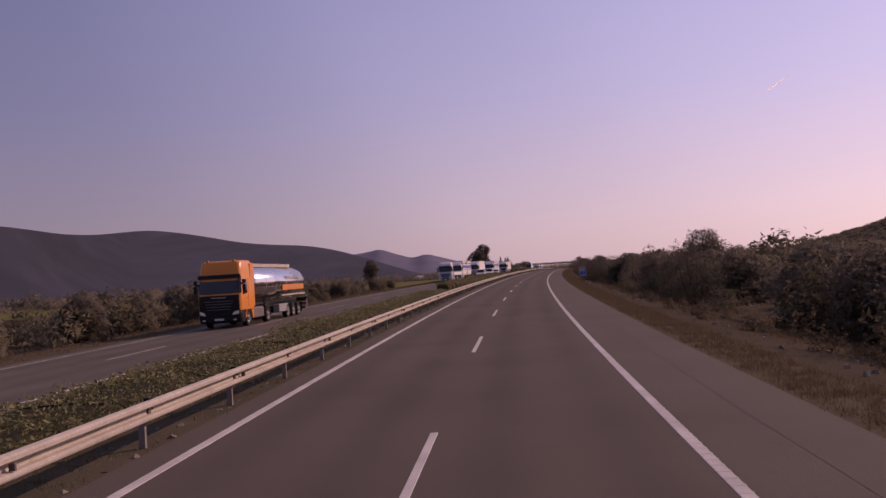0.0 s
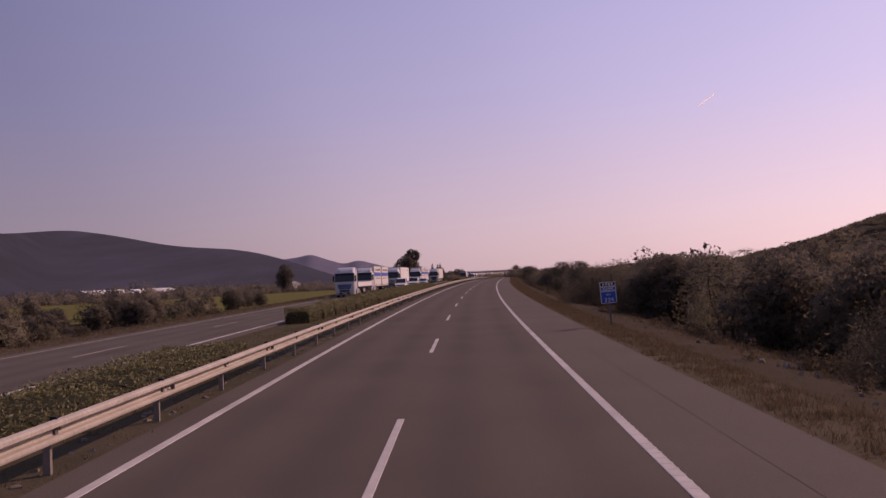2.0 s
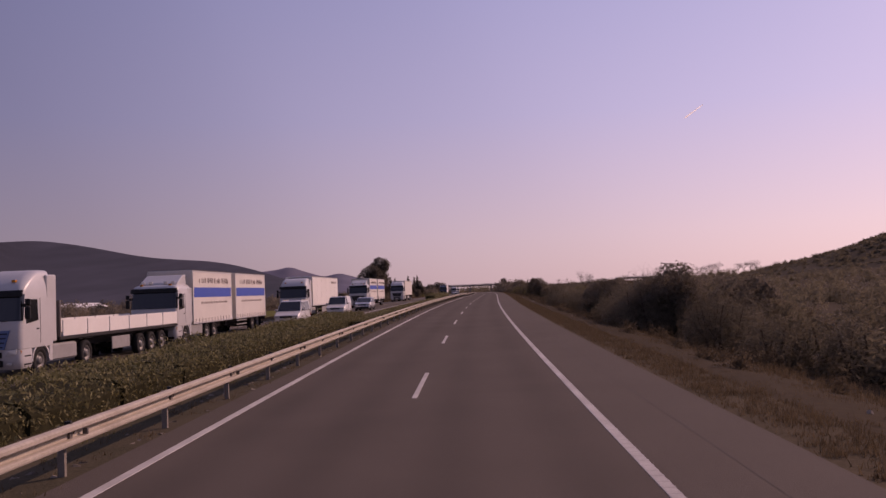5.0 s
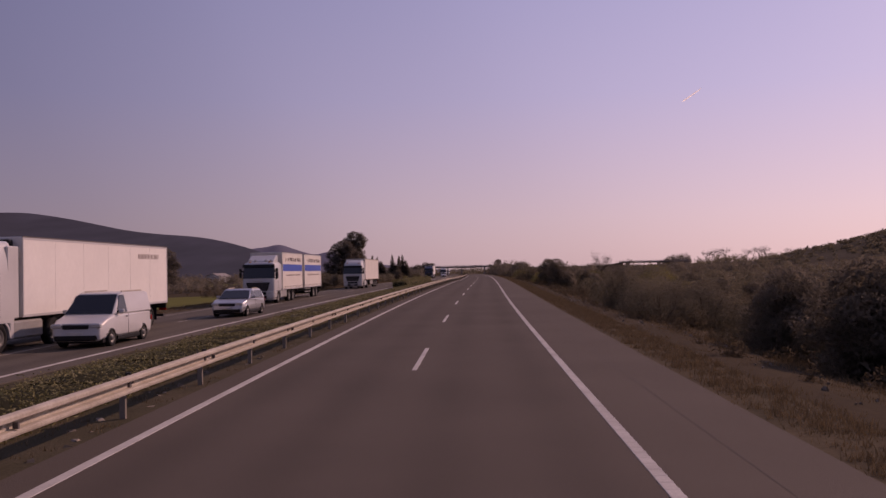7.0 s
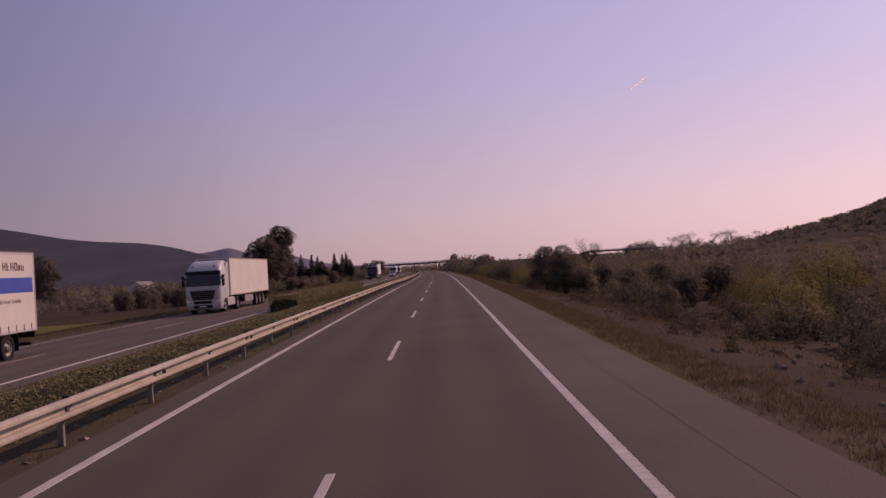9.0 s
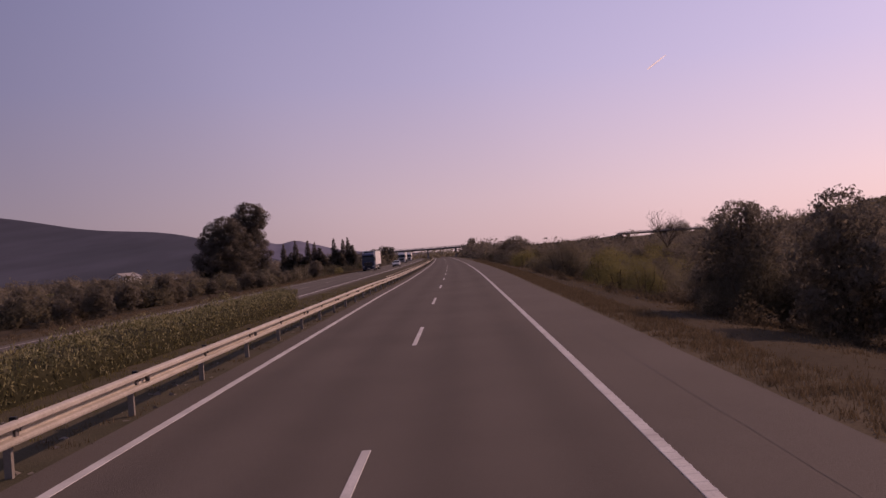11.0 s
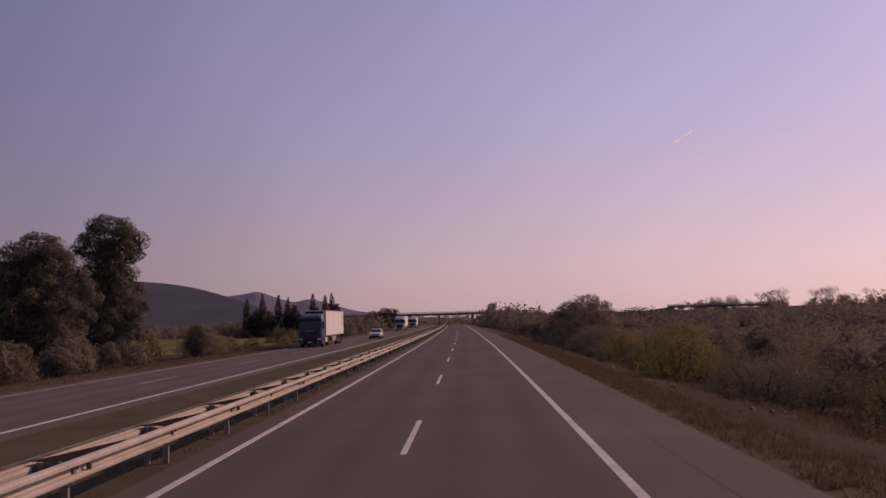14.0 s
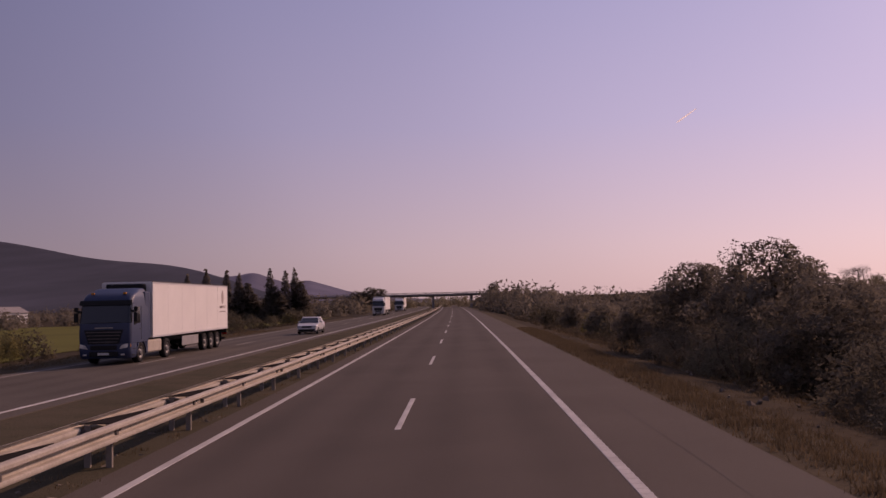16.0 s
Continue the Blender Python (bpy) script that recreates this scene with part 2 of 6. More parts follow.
# wooded ridge with the blue grey of distance haze put into its colour
MOUNTAIN_HAZED = material("hazed_far_mountain", (0.077, 0.078, 0.096), 1.0, second=(0.048, 0.051, 0.062), scale=0.005, fine=0.02, mottle=0.7, even=0.96, drawn=(1.0, 0.12, 1.6), spec=0.02)
# the air's haze over the peaks is put into this pale blue colour
PEAKS_HAZED = material("hazed_distant_peak", (0.15, 0.145, 0.19), 1.0, second=(0.12, 0.115, 0.15), scale=0.003, fine=0.02, mottle=0.3, spec=0.02)
HILL = material("scrub_hill", (0.062, 0.050, 0.036), 1.0, second=(0.042, 0.037, 0.028), scale=0.06, fine=0.4, mottle=0.9, bump=0.5, spec=0.02)
VAPOUR = material("white_vapour", (0.77, 0.77, 0.79), 1.0, spread=0.1, scale=0.05, fine=0.2, translucent=0.95, spec=0.0)
ROOF_WHITE = material("white_sheet_roof", (0.72, 0.70, 0.66), 0.6, spread=0.15, scale=0.2, fine=3)
SIGN_BLUE = material("sign_blue", (0.03, 0.10, 0.42), 0.5, spread=0.12, scale=3, fine=20, mottle=0.15)
SIGN_WHITE = material("sign_white", (0.62, 0.62, 0.60), 0.5, spread=0.1, scale=3, fine=20, mottle=0.15)


# ---- building helpers ----
def mesh_object(name, bm, mat, parent=None, label="", smooth=False):
    me = bpy.data.meshes.new(name)
    bm.to_mesh(me)
    bm.free()
    for x in (mat if isinstance(mat, (list, tuple)) else [mat]):
        me.materials.append(x)
    if smooth:
        for p in me.polygons:
            p.use_smooth = True
    ob = new(name, me)
    if parent:
        ob.parent = parent
    if label:
        ob["label"] = label
    return ob


def raw_mesh(name, verts, faces, mat, smooth=False):
    me = bpy.data.meshes.new(name)
    me.from_pydata([tuple(v) for v in verts], [], [tuple(f) for f in faces])
    for x in (mat if isinstance(mat, (list, tuple)) else [mat]):
        me.materials.append(x)
    if smooth:
        me.polygons.foreach_set("use_smooth", [True] * len(me.polygons))
    me.update()
    return me


def part(name, bm, mat, parent, label=""):
    return mesh_object(name, bm, mat, parent, label)


def box(bm, x0, x1, y0, y1, z0, z1, bevel=0.0, taper=None, segments=2):
    """A box in bm; taper(v) may move its corners; bevelled edges."""
    vs = [bm.verts.new((x, y, z)) for z in (z0, z1) for y in (y0, y1) for x in (x0, x1)]
    fs = [bm.faces.new([vs[i] for i in q]) for q in ((0, 2, 3, 1), (4, 5, 7, 6), (0, 1, 5, 4), (2, 6, 7, 3), (0, 4, 6, 2), (1, 3, 7, 5))]
    if taper:
        for v in vs:
            taper(v.co)
    if bevel:
        bmesh.ops.bevel(bm, geom=list({e for f in fs for e in f.edges}), offset=bevel, segments=segments, affect="EDGES", profile=0.6)
    return vs


def strip(name, s0, s1, cols, mat, step=4.0, shift=lambda s: 0.0):
    """A ribbon along the road; cols: (u, up) across, from left to right, numbers or functions of s."""
    ss = np.arange(s0, s1 + step * 0.5, step)
    val = lambda c, s: c(s) if callable(c) else c
    verts, faces, k = [], [], len(cols)
    for s in ss:
        for u, up in cols:
            verts.append(road_at(s, val(u, s), val(up, s)))
    for i in range(len(ss) - 1):
        for j in range(k - 1):
            a = i * k + j
            faces.append((a, a + 1, a + 1 + k, a + k))
    me = raw_mesh(name, verts, faces, mat, True)
    across = me.attributes.new("across", "FLOAT", "POINT")
    across.data.foreach_set("value", [float(val(u, s) if not callable(u) else u(s) - shift(s)) for s in ss for u, up in cols])
    return new(name, me)


# ---- ground ----
def smooth01(a, b, x):
    t = min(1.0, max(0.0, (x - a) / (b - a)))
    return t * t * (3 - 2 * t)


def opp(s):
    """How far the opposite carriageway swings away."""
    return 0.0 * s


def crossfall(s, u):
    """Height of the paved and planted surface against the lane line."""
    d = -u + opp(s) - 10.0
    return -0.02 * d if d > 0 else 0.0


def ground_up(s, u):
    if u > 5.5:
        up = -0.08 - 1.3 * smooth01(7.2, 15, u) - 0.7 * smooth01(16, 60, u)
        up += 0.35 * noise.noise((s * 0.09, u * 0.12, 3.0)) * smooth01(8, 16, u)
        up += 9.0 * smooth01(50, 260, u)
    elif u < -16:
        d = -u + opp(s) - 10
        up = -0.02 * min(d, 9) - 0.09 - 0.9 * smooth01(20, 32, -u) - 0.8 * smooth01(32, 120, -u)
        up += 0.25 * noise.noise((s * 0.07, u * 0.1, 9.0)) * smooth01(21, 32, -u)
    else:
        up = -0.09
    return up


GROUND_U = [-3500, -2400, -1500, -900, -500, -300, -200, -140, -100, -75, -58, -46, -38, -32, -28, -25, -22.5, -20.5, -19, -17.4, -16.2, -10, -7, -4, 0, 4, 5.6, 6.3, 7.2, 8.2, 9.4, 11, 13, 16, 20, 26, 34, 45, 60, 80, 110, 150, 200, 300, 500, 900, 1500, 2500, 3500]
GROUND_S = list(np.arange(-150, 500, 5.0)) + list(np.arange(500, 900, 12.0)) + [950, 1050, 1200, 1400, 1700, 2100, 2590]


def ground_sheet():
    us, ss = GROUND_U, GROUND_S
    verts, faces, k = [], [], len(us)
    for s in ss:
        for u in us:
            verts.append(road_at(s, u, ground_up(s, u)))
    for i in range(len(ss) - 1):
        for j in range(k - 1):
            a = i * k + j
            faces.append((a, a + 1, a + 1 + k, a + k))
    # plain land behind the start and beyond the last row, to the horizon
    return tagged(new("ground", raw_mesh("ground", verts, faces, EARTH, True)), "dry brown earth and low grass beside the motorway", "ground", kind="structure")


ground_sheet()


def slab(name, s0, s1, left, right, mat, label, up0, step=4.0, cut=0.12, shift=lambda s: 0.0):
    """A paved strip with edges that go down into the ground."""
    n = 24
    cols = []
    for i in range(n + 1):
        u = left + (right - left) * i / n
        cols.append((lambda s, u=u: u + shift(s), lambda s, u=u: up0(s, u + shift(s))))
    ends = [(cols[0][0], lambda s: cols[0][1](s) - cut), (cols[-1][0], lambda s: cols[-1][1](s) - cut)]
    ob = strip(name, s0, s1, [ends[0]] + cols + [ends[1]], mat, step, shift)
    ob.data.polygons.foreach_set("use_smooth", [False] * len(ob.data.polygons))
    return tagged(ob, label, "road", kind="structure")


road = slab("road", -120, 1400, -4.25, 5.85, ASPHALT, "grey worn asphalt motorway carriageway with two lanes", lambda s, u: 0.0)
road_opposite = slab("road_opposite", -120, 1400, -17.9, -9.3, ASPHALT_OLD, "grey asphalt carriageway for the oncoming traffic", crossfall, shift=opp)
tagged(strip("median", -120, 1400, [(lambda s: -9.3 + opp(s), -0.03), (-7.5, -0.02), (-4.25, -0.006)], GRAVEL), "earth and gravel central reservation with sparse grass", "median", kind="structure")


def line_piece(s0, s1, u, width, up):
    n = max(1, int((s1 - s0) / 4))
    bm = bmesh.new()
    rows = []
    for i in range(n + 1):
        s = s0 + (s1 - s0) * i / n
        uu, zz = (u(s) if callable(u) else u), up(s, u(s) if callable(u) else u)
        rows.append([bm.verts.new(road_at(s, uu + d, zz + h)) for d, h in ((-width / 2, -0.004), (-width / 2 + 0.01, 0.006), (width / 2 - 0.01, 0.006), (width / 2, -0.004))])
    for a, b in zip(rows, rows[1:]):
        for j in range(3):
            bm.faces.new((a[j], a[j + 1], b[j + 1], b[j]))
    return bm


flat = lambda s, u: 0.0
tagged(strip("verge", -120, 900, [(5.8, -0.02), (6.2, -0.03), (7.2, -0.07), (8.3, -0.22)], VERGE), "narrow verge of dry earth beside the shoulder", "verge", kind="structure")
tagged(strip("verge_opposite", -120, 900, [(lambda s: -21.5 + opp(s), -0.30), (lambda s: -19.5 + opp(s), -0.24), (lambda s: -17.85 + opp(s), -0.18)], VERGE), "verge of dry earth and yellow grass beside the far carriageway", "verge", kind="structure")


def seam(s0, s1, u, width):
    bm = bmesh.new()
    rows = []
    for i in range(int((s1 - s0) / 2) + 1):
        s = s0 + 2 * i
        w = 0.05 * noise.noise((s * 0.31, u, 0.0))
        rows.append([bm.verts.new(road_at(s, u + w + d, 0.004)) for d in (-width / 2, width / 2)])
    for a, b in zip(rows, rows[1:]):
        bm.faces.new((a[0], a[1], b[1], b[0]))
    return bm


mesh_object("seam", seam(-20, 560, 4.75, 0.016), SEAM, road, "dark bitumen seam in the shoulder")


def ribs(s0, s1, u):
    """The raised cross bars of the ribbed edge line."""
    verts, faces = [], []
    for s in np.arange(s0, s1, 0.30):
        k = len(verts)
        for d, h in ((-0.085, 0.006), (0.085, 0.006)):
            for y, z in ((0.0, 0.0), (0.02, 0.0045), (0.07, 0.0045), (0.09, 0.0)):
                verts.append(road_at(s + y, u + d, h + z))
        for j in range(3):
            faces.append((k + j, k + 4 + j, k + 5 + j, k + 1 + j))
    ob = new("line_rib", raw_mesh("line_rib", verts, faces, PAINT))
    ob["kind"] = "stuff"
    ob.parent = road


ribs(-10, 470, 3.55)
for nm, u in (("edge_line", -3.55), ("edge_line", 3.55)):
    mesh_object(nm, line_piece(-100, 1300, u, 0.18, flat), PAINT, road, "worn white painted edge line")
for k in range(-5, 56):
    mesh_object("lane_dash", line_piece(17 * k - 0.15, 17 * k + 5.15, 0.0, 0.13, flat), PAINT, road)
mesh_object("edge_line", line_piece(-100, 1300, lambda s: -10.0 + opp(s), 0.16, crossfall), PAINT, road_opposite)
mesh_object("edge_line", line_piece(-100, 1300, lambda s: -17.05 + opp(s), 0.12, crossfall), PAINT_OLD, road_opposite)
for k in range(-5, 56):
    mesh_object("lane_dash", line_piece(17 * k + 4.6, 17 * k + 9.6, lambda s: -13.5 + opp(s), 0.11, crossfall), PAINT_OLD, road_opposite)


# ---- mountains ----
def ridge(name, points, mat, label, foot, roughness, seed, base_z=-8.0):
    """A mountain chain: crest points (azimuth to the right in degrees, elevation in degrees, distance), seen from the start."""
    az, el, dist = (np.array([p[i] for p in points], float) for i in range(3))
    n = 160
    A = np.linspace(az[0], az[-1], n)
    D, E = np.interp(A, az, dist), np.interp(A, az, el)
    k = np.ones(7) / 7
    E = np.convolve(np.pad(E, 3, "edge"), k, "valid")
    verts, faces, m = [], [], 18
    for i in range(n):
        top = EYE + D[i] * math.tan(radians(E[i]))
        for j in range(m):
            f = j / (m - 1)
            d = D[i] - foot * D[i] * (1 - f) ** 1.0
            z = base_z + (top - base_z) * (f ** 1.5 if f < 1 else 1)
            wob = noise.fractal((A[i] * 0.16 + seed, f * 1.6 + A[i] * 0.05, seed), 1.0, 2.0, 2) + 0.5 * noise.fractal((A[i] * 0.9, f * 1.2, seed), 1.0, 2.0, 3)
            z += roughness * (top - base_z) * wob * f * (1.1 - 0.75 * f)
            a = radians(A[i])
            verts.append((d * math.sin(a), d * math.cos(a), z))
        a = radians(A[i])
        verts.append((1.1 * D[i] * math.sin(a), 1.1 * D[i] * math.cos(a), base_z))
    m += 1
    for i in range(n - 1):
        for j in range(m - 1):
            q = i * m + j
            faces.append((q, q + m, q + m + 1, q + 1))
    return tagged(new(name, raw_mesh(name, verts, faces, mat, True)), label, "mountain", kind="structure")


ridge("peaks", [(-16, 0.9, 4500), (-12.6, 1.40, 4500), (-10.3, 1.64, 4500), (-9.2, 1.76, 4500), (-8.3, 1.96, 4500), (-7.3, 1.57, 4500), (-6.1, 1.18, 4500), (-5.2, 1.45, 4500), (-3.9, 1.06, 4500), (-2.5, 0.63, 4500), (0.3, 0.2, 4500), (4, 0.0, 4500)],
      PEAKS_HAZED, "hazy blue grey distant mountain peaks", 0.3, 0.03, 3.0)
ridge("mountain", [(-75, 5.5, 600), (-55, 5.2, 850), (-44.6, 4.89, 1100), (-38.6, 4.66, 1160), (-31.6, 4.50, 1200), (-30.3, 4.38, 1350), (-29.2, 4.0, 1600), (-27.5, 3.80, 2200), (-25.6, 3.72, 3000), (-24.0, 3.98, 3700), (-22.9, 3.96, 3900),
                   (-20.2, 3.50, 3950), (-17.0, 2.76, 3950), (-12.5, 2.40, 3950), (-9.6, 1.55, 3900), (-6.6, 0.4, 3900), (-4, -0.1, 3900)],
      MOUNTAIN_HAZED, "dark wooded mountain ridge, blue grey with haze, beyond the plain", 0.5, 0.010, 11.0)


def hill(name, cx, cy, height, spread, mat, label):
    verts, faces, n = [], [], 70
    for i in range(n):
        for j in range(n):
            x, y = cx + (i / (n - 1) - 0.5) * spread * 6, cy + (j / (n - 1) - 0.5) * spread * 6
            g = math.exp(-((x - cx) ** 2 + (y - cy) ** 2) / (2 * spread * spread))
            z = -1.5 + (height + 3.5) * g + 5 * g * noise.fractal((x * 0.02, y * 0.02, 5.0), 1.0, 2.0, 4)
            verts.append((x, y, z))
    for i in range(n - 1):
        for j in range(n - 1):
            a = i * n + j
            faces.append((a, a + n, a + n + 1, a + 1))
    return tagged(new(name, raw_mesh(name, verts, faces, mat, True)), label, "hill", kind="structure")


hill("hill", 375, 624, 39.5, 90, HILL, "low scrub covered hill beside the motorway")


# ---- vapour trail in the evening sky ----
def vapour_trail():
    eye = road_at(296, 1.3, EYE)
    ends = [eye + 4300 * Vector((math.sin(radians(a)) * math.cos(radians(h)), math.cos(radians(a)) * math.cos(radians(h)), math.sin(radians(h)))) for a, h in ((18.55, 10.85), (19.85, 11.66))]
    along = ends[1] - ends[0]
    q, n = along.to_track_quat("Z", "Y"), 24
    bm, rings = bmesh.new(), []
    for i in range(n + 1):
        f = i / n
        r = 3.8 * (1 - f) ** 0.35 * min(1.0, 0.25 + 5 * f) * (1 + 0.35 * noise.noise((i * 0.9, 1.0, 0.0))) + 0.3
        mid = ends[0] + along * f + q @ Vector((noise.noise((i * 0.5, 3.0, 0.0)), noise.noise((i * 0.5, 7.0, 0.0)), 0)) * 1.5
        rings.append([bm.verts.new(mid + q @ Vector((r * math.cos(j * math.tau / 9), r * math.sin(j * math.tau / 9), 0))) for j in range(9)])
    for a, b in zip(rings, rings[1:]):
        for j in range(9):
            bm.faces.new((a[j], a[(j + 1) % 9], b[(j + 1) % 9], b[j]))
    bm.faces.new(rings[-1])
    bm.faces.new(list(reversed(rings[0])))
    ob = mesh_object("vapour_trail", bm, VAPOUR, smooth=True)
    ob.visible_shadow = False
    return tagged(ob, "short thin white vapour trail high in the sky", "vapour trail", kind="structure")


vapour_trail()

# ---- plants ----
def leaf_size(s, u):
    """Leaves are finer the nearer the road runs past them."""
    return min(0.6, max(0.042, 0.0024 * max(1.85 * abs(u - 1.3), s - 405)))


def leafy_lobe(rng, at, size, leaf, cover=0.5, dome=False, rough=0.24, others=()):
    """A rounded, uneven mass of single leaves with its middle at at and half sizes size: small ones outside, larger ones deep inside, none inside the other lobes.
    Gives points, faces and the way out of the mass at each point."""
    at, size = np.array(at, float), np.array(size, float)
    ways, phase = rng.normal(size=(9, 3)) * rng.uniform(1.2, 4.5, 9)[:, None], rng.uniform(0, math.tau, 9)
    ways2, phase2 = rng.normal(size=(14, 3)) * 5.0, rng.uniform(0, math.tau, 14)

    def surface(v):
        r = 1 + rough * np.cos(v @ ways.T + phase).mean(1) * 2.4 + rough * 0.6 * np.cos(v @ ways2.T + phase2).mean(1) * 2.4
        return v * r[:, None] * size

    n = int(8 * cover * size[0] * (size[0] + size[2]) / (leaf * leaf) * (0.6 if dome else 1.0))
    deep = max(12, n // 9)
    d = rng.normal(size=(n + deep, 3))
    if dome:
        d[:, 2] = np.abs(d[:, 2]) - 0.12
    d /= np.linalg.norm(d, axis=1)[:, None]
    inner = np.arange(n + deep) >= n
    depth = np.where(inner, 0.12 + 0.42 * rng.beta(2.0, 1.0, n + deep), 0.50 + 0.50 * rng.beta(2.0, 0.85, n + deep))
    c = surface(d) * depth[:, None]
    keep = np.ones(len(c), bool)
    for x, y, z, rx, rz in others:
        keep &= (((c + at - (x, y, z)) / (rx, rx, rz)) ** 2).sum(1) > 0.5
    c, d, inner = c[keep], d[keep], inner[keep]
    n = len(c)
    a, b = rng.normal(size=(n, 3)) + d * 0.3, rng.normal(size=(n, 3))
    a /= np.linalg.norm(a, axis=1)[:, None]
    b /= np.linalg.norm(b, axis=1)[:, None]
    ln = (leaf * rng.uniform(0.6, 1.5, n) * np.where(inner, 2.2, 1.0))[:, None]
    own = np.cross(a, b)
    flip = (own * d).sum(1) < 0
    b = np.where(flip[:, None], -b, b)
    own = np.where(flip[:, None], -own, own)
    out = d / size
    out = out / np.linalg.norm(out, axis=1)[:, None] + own / np.maximum(1e-6, np.linalg.norm(own, axis=1))[:, None] * 0.18
    out /= np.linalg.norm(out, axis=1)[:, None]
    verts = np.stack([c - a * ln, c + b * ln * 0.9, c + a * ln], 1).reshape(-1, 3) + at
    # the order that turns each leaf's face outwards
    return verts, np.arange(3 * n).reshape(-1, 3)[:, [0, 2, 1]], np.repeat(out, 3, 0)


def leaf_mesh(name, lobes, mat):
    """Lobes of leaves as one mesh, shaded with the round of the mass."""
    verts, faces, k = [], [], 0
    for v, f, _ in lobes:
        verts.append(v)
        faces.append(f + k)
        k += len(v)
    me = raw_mesh(name, np.concatenate(verts).tolist(), np.concatenate(faces).tolist(), mat, True)
    me.normals_split_custom_set_from_vertices(np.concatenate([o for _, _, o in lobes]))
    return me


def foliage(rng, name, lobes, leaf, cover, mat, dome=False):
    """The lobes (x, y, z, half width, half height) of a crown, joined."""
    return leaf_mesh(name, [leafy_lobe(rng, (x, y, z), (rx * rng.uniform(0.9, 1.1), rx * rng.uniform(0.9, 1.1), rz), leaf, cover, dome, others=lobes[:i] + lobes[i + 1:])
                            for i, (x, y, z, rx, rz) in enumerate(lobes)], mat)


def limb(bm, a, b, ra, rb, sides=5):
    a, b = Vector(a), Vector(b)
    q = (b - a).to_track_quat("Z", "Y")
    rings = []
    for p, r in ((a, ra), (b, rb)):
        rings.append([bm.verts.new(p + q @ Vector((r * math.cos(i * math.tau / sides), r * math.sin(i * math.tau / sides), 0))) for i in range(sides)])
    for i in range(sides):
        j = (i + 1) % sides
        bm.faces.new((rings[0][i], rings[0][j], rings[1][j], rings[1][i]))
    bm.faces.new(rings[1])


def bent_limb(bm, rng, a, b, ra, rb, n=3, bend=0.12, sides=6):
    """A tapered limb in one piece, bent on its way."""
    a, b = Vector(a), Vector(b)
    size = (b - a).length
    q = (b - a).to_track_quat("Z", "Y")
    pts = [a.lerp(b, i / n) + (Vector(rng.normal(size=3)) * bend * size / n if 0 < i < n else Vector()) for i in range(n + 1)]
    rings = []
    for i, p in enumerate(pts):
        r = ra + (rb - ra) * i / n
        rings.append([bm.verts.new(p + q @ Vector((r * math.cos(j * math.tau / sides), r * math.sin(j * math.tau / sides), 0))) for j in range(sides)])
    for lo, hi in zip(rings, rings[1:]):
        for j in range(sides):
            k = (j + 1) % sides
            bm.faces.new((lo[j], lo[k], hi[k], hi[j]))
    bm.faces.new(rings[-1])
    return pts


def wood_mesh(name, bm):
    me = bpy.data.meshes.new(name)
    bm.to_mesh(me)
    bm.free()
    me.materials.append(BARK)
    return me


def bush_kind(name, seed, height, width, leaf_mat, leaf, cover, stem_r, stems=4, around=5):
    """Stems and crown of a rounded bush that stands at the origin."""
    rng = np.random.default_rng(seed)
    lobes = [(0, 0, 0.12 * height, width * 0.36, height * 0.80)]
    turn = rng.uniform(0, math.tau)
    for i in range(around):
        ang, far = turn + i * math.tau / around + rng.uniform(-0.4, 0.4), width * rng.uniform(0.18, 0.30)
        lobes.append((far * math.cos(ang), far * math.sin(ang), height * rng.uniform(0.03, 0.25), width * rng.uniform(0.19, 0.27), height * rng.uniform(0.42, 0.72)))
    bm, boughs = bmesh.new(), bmesh.new()
    for i in range(stems):
        ang = i * math.tau / stems
        foot = (width * 0.05 * math.cos(ang), width * 0.05 * math.sin(ang), -0.3)
        pts = bent_limb(bm, rng, foot, (width * 0.2 * math.cos(ang), width * 0.2 * math.sin(ang), height * 0.7), stem_r, stem_r * 0.3, 3, 0.1)
        bent_limb(boughs, rng, pts[1], lobes[i % len(lobes)][:2] + (height * 0.6,), stem_r * 0.4, stem_r * 0.1, 2, 0.15, 4)
    wood = [("stem", wood_mesh("stem", bm), True), ("branch", wood_mesh("branch", boughs), True)]
    return name, wood, foliage(rng, "crown", lobes, leaf, cover, leaf_mat, True)


